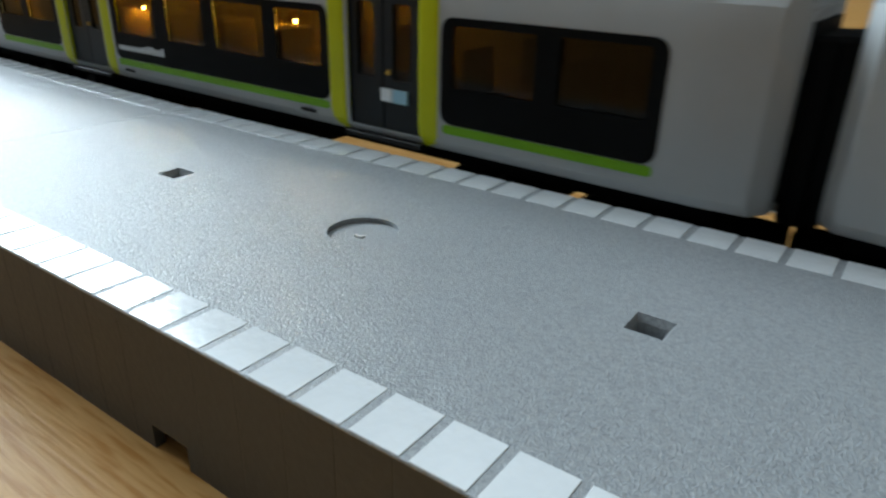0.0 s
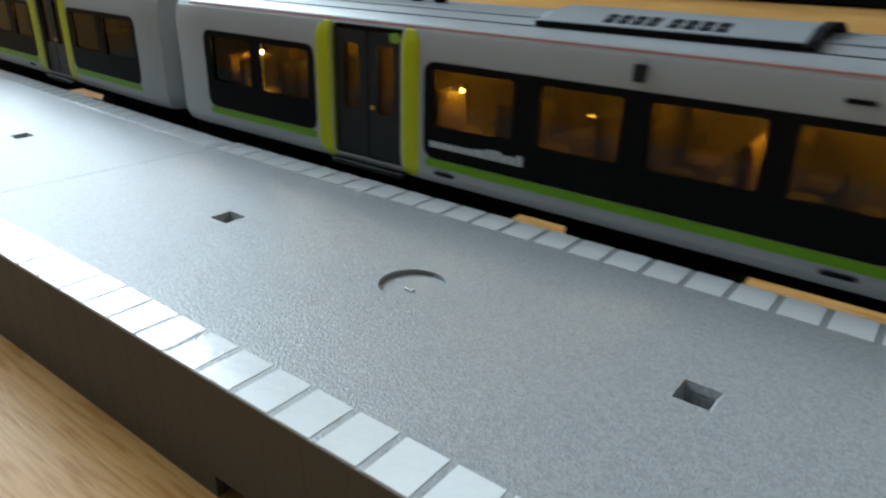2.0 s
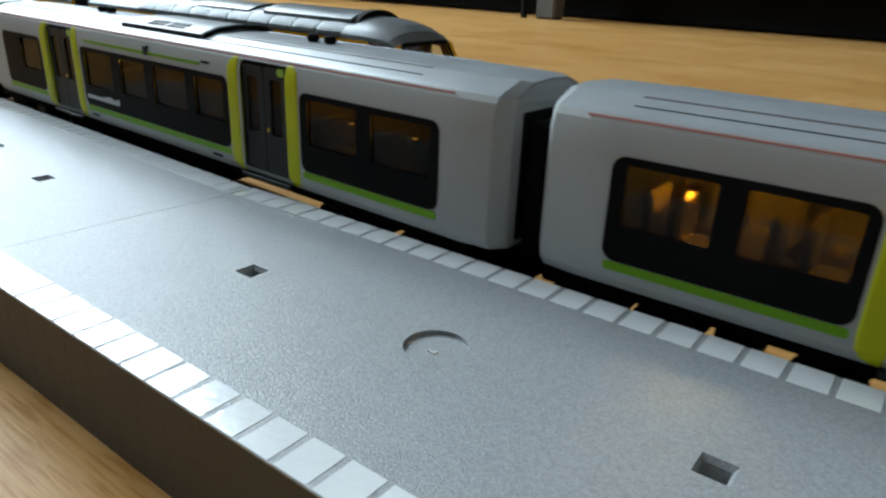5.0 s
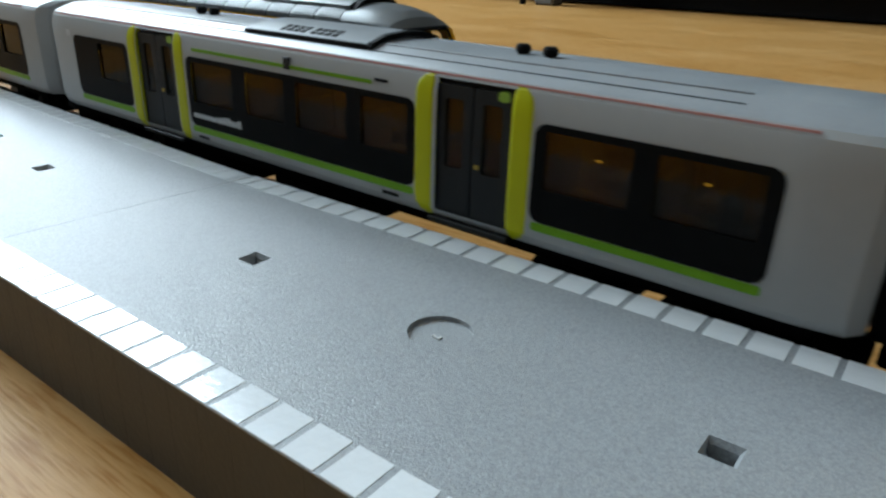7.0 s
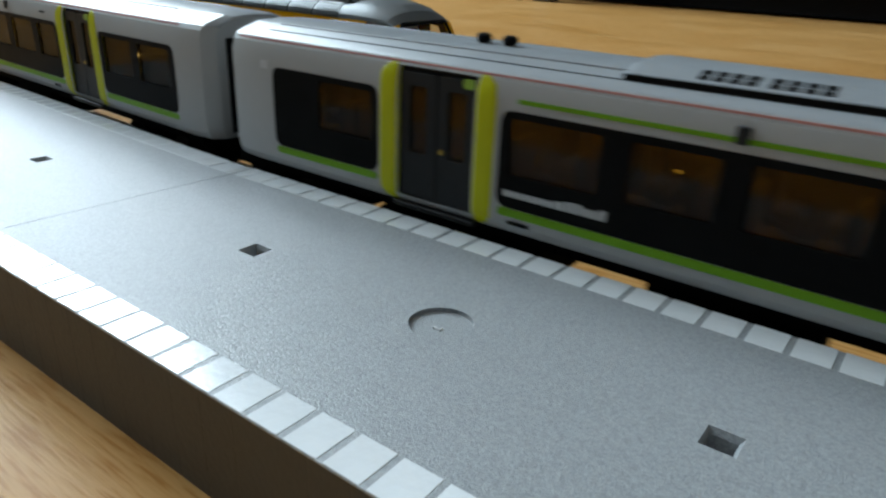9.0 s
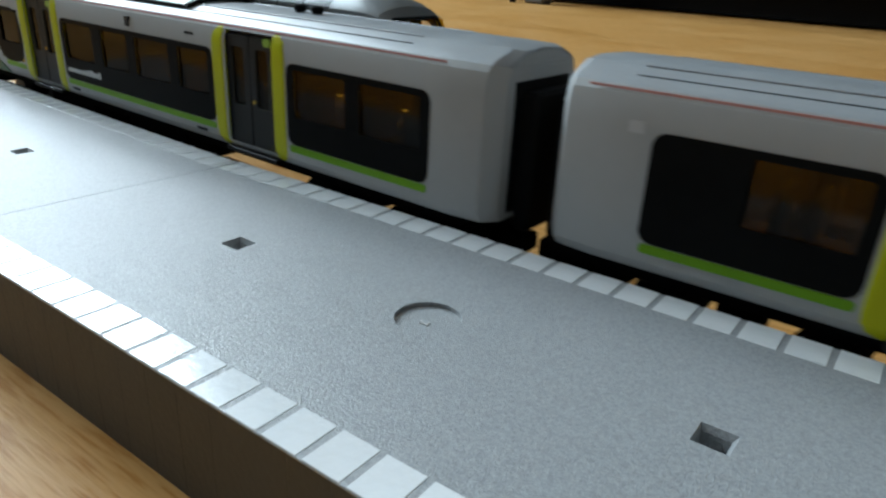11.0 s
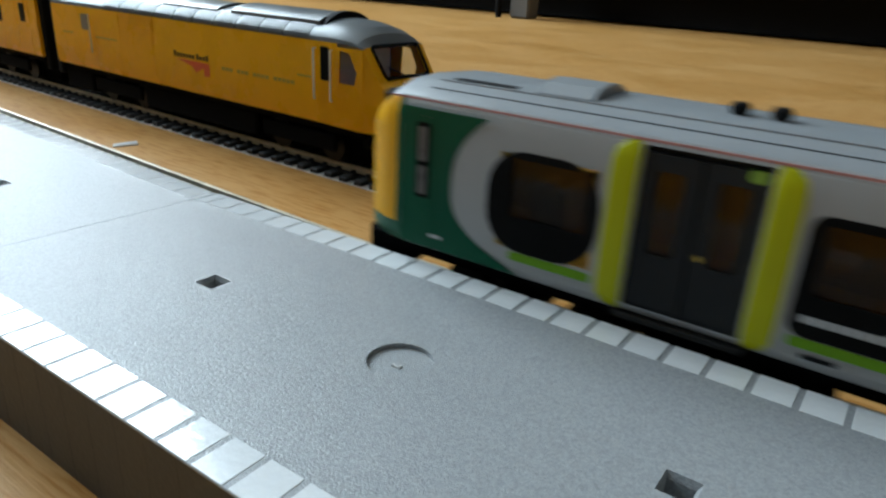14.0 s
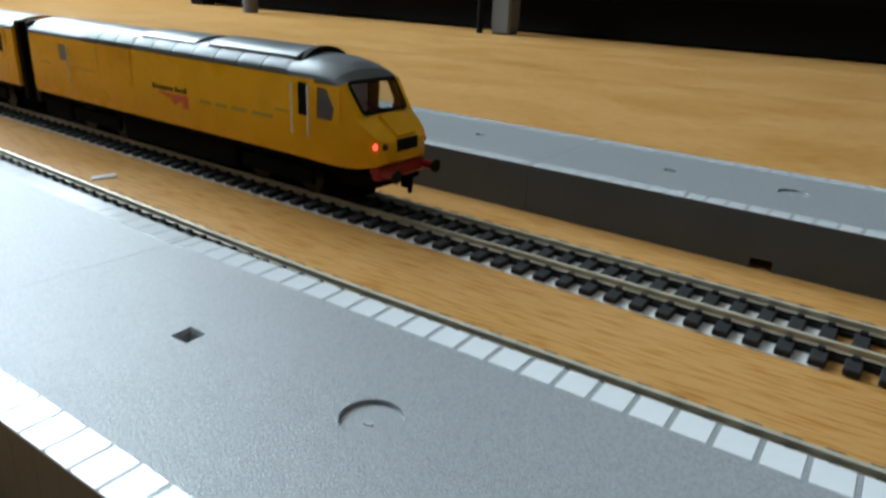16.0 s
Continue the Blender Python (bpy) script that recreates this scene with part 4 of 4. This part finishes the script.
        b = sheet([(107, 31.2), (131, 31.2), (131, 25.5), (127, 25.5), (127, 29.0), (121, 26.5), (118, 29.0)], [], lambda u, v, d: Vector((u, s * (W + 0.1 - d), v)), 0.2)
        part("emblem", b, material("orange_red_emblem", (0.75, 0.09, 0.01), 0.4) if s < 0 else bpy.data.materials["orange_red_emblem"], th, "orange red emblem")
        for k in range(18):
            x = 140 + k * 2.6
            if k in (3, 7, 12):
                continue
            part("lettering_bar", box(x, x + 2.1, min(s * W, s * (W + 0.06)), max(s * W, s * (W + 0.06)), 29.8, 31.2), bpy.data.materials.get("faded_olive_lettering") or material("faded_olive_lettering", (0.46, 0.32, 0.03), 0.45), th)
        for a, b_ in ((2, 13), (36, 56), (188, 196)):
            part("side_line", box(a, b_, min(s * W, s * (W + 0.08)), max(s * W, s * (W + 0.08)), 33.6, 34.3), bpy.data.materials["faded_olive_lettering"], th)
    # louvred roof panels along both cantrails, each with fine slats, and dark joints between them
    def rim(x, s, grow, turns):
        return [(x, s * (W * 0.985 + grow) * math.cos(radians(t)), CANT + (7.7 + grow) * math.sin(radians(t))) for t in turns]
    for s in (-1, 1):
        for k in range(10):
            a = 46 + k * 14.9
            b = loft([rim(x, s, 0.3, (4, 16, 28, 40, 50)) + rim(x, s, -0.9, (50, 40, 28, 16, 4)) for x in (a + 0.5, a + 14.2)])
            panel = part("roof_panel", b, HSTROOF, roof, smooth=True)
            for t in (9, 16, 23, 30, 37, 44):
                part("slat", loft([rim(x, s, 0.62, (t - 1.1, t + 1.1)) + rim(x, s, 0.2, (t + 1.1, t - 1.1)) for x in (a + 1.4, a + 13.3)]), HSTROOF, panel)
            b = loft([rim(x, s, 0.05, (3, 16, 28, 40, 52)) + rim(x, s, -0.9, (52, 40, 28, 16, 3)) for x in (a - 0.7, a + 0.5)])
            part("panel_gap", b, RUBBER, roof)
    for a, b_, h in ((92, 132, 56.6), (142, 196, 57.4)):
        top = [(17.5 * math.cos(radians(t)), 49 + (h - 49) * math.sin(radians(t))) for t in range(42, 139, 8)]
        foot = [(top[-1][0], 52.5), (top[0][0], 52.5)]
        part("roof_hatch", loft([[(x, y, z) for y, z in top + foot] for x in (a, b_)]), HSTROOF, roof, smooth=True)
    b = loft([[(x, (14.8 + o) * math.cos(radians(t)), 48.4 + (9.7 + o) * math.sin(radians(t))) for t in range(20, 161, 14)] + [(x, 13.0 * math.cos(radians(t)), 48.4 + 6.6 * math.sin(radians(t))) for t in range(160, 19, -14)] for x, o in ((L - 50, 0), (L - 47, 0))])
    part("roof_rim", b, RUBBER, roof, "black arched roof edge")
    running_gear(th, (46, L - 62), ((-7, 21), (72, 158)), L)
    b = box(L - 27, L - 9, -14.5, 14.5, 9.5, 17.0, 1.5)
    part("valance", b, BLACK, th)
    part("buffer_beam", box(L - 12, L - 6.4, -14.2, 14.2, 13.2, 18.4, 0.8), RED, th, "red buffer beam")
    for s in (-1, 1):
        b = cyl(bmesh.new(), (L - 3.4, s * 12.0, 16.2), 1.5, 6, "x", 16)
        buf = part("buffer", b, RED, th)
        part("buffer_head", cyl(bmesh.new(), (L - 0.2, s * 12.0, 16.2), 2.6, 0.9, "x", 20), STEEL, buf, "dull steel buffer head")
    b = box(L - 7, L - 2.5, -1.3, 1.3, 9.0, 13.5, 0.4)
    box(L - 4, L - 2.4, -0.8, 0.8, 7.0, 10, 0.3, bm=b)
    part("coupling_hook", b, BLACK, th)
    part("gangway", box(-13.5, -7.9, -16.2, 16.2, 10, 53.5, 0.8), RUBBER, th, "black corridor end")
    return th


def yellow_coach(m):
    th = thing("coach", m, "yellow coach coupled behind the power car", "train carriage")
    L, W = 292.0, 17.8
    yellow_shell(th, [(x, W, 55.0, 17.0, CANT) for x in (0, 100, 200, L)], 17.5, L + 10)
    for s in (-1, 1):
        for x in (40, 80, 130, 180, 230):
            part("window", sheet(rounded(x, x + 18, 33, 43, 1.0, 3), [], lambda u, v, d: Vector((u, s * (W + 0.1 - d), v)), 0.3), DARK, th)
        part("window", sheet(rounded(L - 20, L - 14, 35, 45, 0.8, 3), [], lambda u, v, d: Vector((u, s * (W + 0.1 - d), v)), 0.3), DARK, th)
        b = sheet(rect(L - 26, L - 9, 20, 47.5), [rect(L - 25.6, L - 9.4, 20.4, 47.1)], lambda u, v, d: Vector((u, s * (W + 0.05 - d), v)), 0.2)
        part("door_outline", b, YELLOW, th)
    part("gangway", box(L, L + 4.8, -16.2, 16.2, 10, 53, 0.8), RUBBER, th, "black corridor end")
    running_gear(th, (48, L - 48), ((90, 200),), L + 20)
    return th


HST_REAR = -332.0
ang = math.degrees(math.atan(FAR_SLOPE))
power_car(at(HST_REAR, far_line(HST_REAR), RAIL_TOP, 0, 0, ang))
x = HST_REAR - 27.0 - 292.0
yellow_coach(at(x, far_line(x), RAIL_TOP, 0, 0, ang))

# ---- odds and ends ----
b = loft([[(-5.5, -1.7, 0.1), (5.2, -1.2, 0.1), (5.6, 1.4, 0.1), (-5.0, 1.8, 0.1)], [(-5.2, -1.5, 0.5), (5.0, -1.0, 0.7), (5.2, 1.2, 1.5), (-4.6, 1.6, 0.9)]])
ob = link("paper_scrap", b, PAPER)
ob.matrix_basis = at(-227, 89, 0, 0, 0, 70)
tagged(ob, "small pale scrap lying on the wooden floor", "scrap")



def sofa():
    """A long low dark seat on short legs, the shade under it built as a black block."""
    th = thing("sofa", at(-100, 1150, 0), "long dark grey sofa on short legs across the floor", "sofa")
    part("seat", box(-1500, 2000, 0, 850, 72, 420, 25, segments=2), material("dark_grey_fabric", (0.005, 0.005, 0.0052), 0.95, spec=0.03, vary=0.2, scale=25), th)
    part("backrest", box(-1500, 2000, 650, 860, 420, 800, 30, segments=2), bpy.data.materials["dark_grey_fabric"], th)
    # no board here: a black filling paints the deep shade below the seat
    part("shade_block", box(-1495, 1995, 60, 800, 4, 74), FURNITURE_AND_SHADE, th)
    for x in (-1460, 200, 1960):
        part("leg", box(x - 25, x + 25, 10, 58, 0, 74, 4), FURNITURE_AND_SHADE, th)


sofa()
b = cyl(bmesh.new(), (0, 0, 300), 17, 600, n=24)
ob = link("table_leg", b, PLASTER, smooth=True)
ob.matrix_basis = at(-1235, 1060, 0)
tagged(ob, "round white table leg standing on the floor", "table leg")
b = box(-20, 20, -20, 20, 0, 520, 4)
ob = link("post", b, PLASTER)
ob.matrix_basis = at(-600, 1115, 0)
tagged(ob, "pale square post standing on the floor", "post")
ob = link("stool_leg", cyl(bmesh.new(), (0, 0, 260), 6, 520, n=16, r2=8), FURNITURE_AND_SHADE, smooth=True)
ob.matrix_basis = at(-640, 1090, 0)
tagged(ob, "thin black stool leg standing on the floor", "stool leg")



# ---- what moves ----
TRAIN = (
    (0.0, -228.6), (0.5, -206.3), (1.0, -177.9), (1.5, -152.0), (2.0, -123.2), (2.5, -97.0), (3.0, -70.8), (3.5, -49.2), (4.0, -33.0),
    (4.5, -19.5), (5.0, -6.5), (5.5, 7.0), (6.0, 21.8), (6.5, 39.8), (7.0, 61.9), (7.5, 83.0), (8.0, 109.7), (8.5, 138.6), (9.0, 175.0),
    (9.5, 208.5), (10.0, 235.5), (10.5, 256.5), (11.0, 278.6), (11.5, 305.5), (12.0, 338.1), (12.5, 376.1), (13.0, 425.5), (13.5, 474.1), (14.0, 524.4),
    (14.5, 570.4), (15.0, 617.4), (15.5, 664.9), (16.0, 711.9))


def car_pose(x):
    """A carriage stands on the track by its two bogies."""
    ya, yb = near_line(x - 95), near_line(x + 95)
    return at(x, (ya + yb) / 2, RAIL_TOP, 0, 0, math.degrees(math.atan2(yb - ya, 190)))


def motions():
    for kind, ob in cars.items():
        walk(ob, [(t, car_pose(s + CAR_AT[kind])) for t, s in TRAIN])


motions()
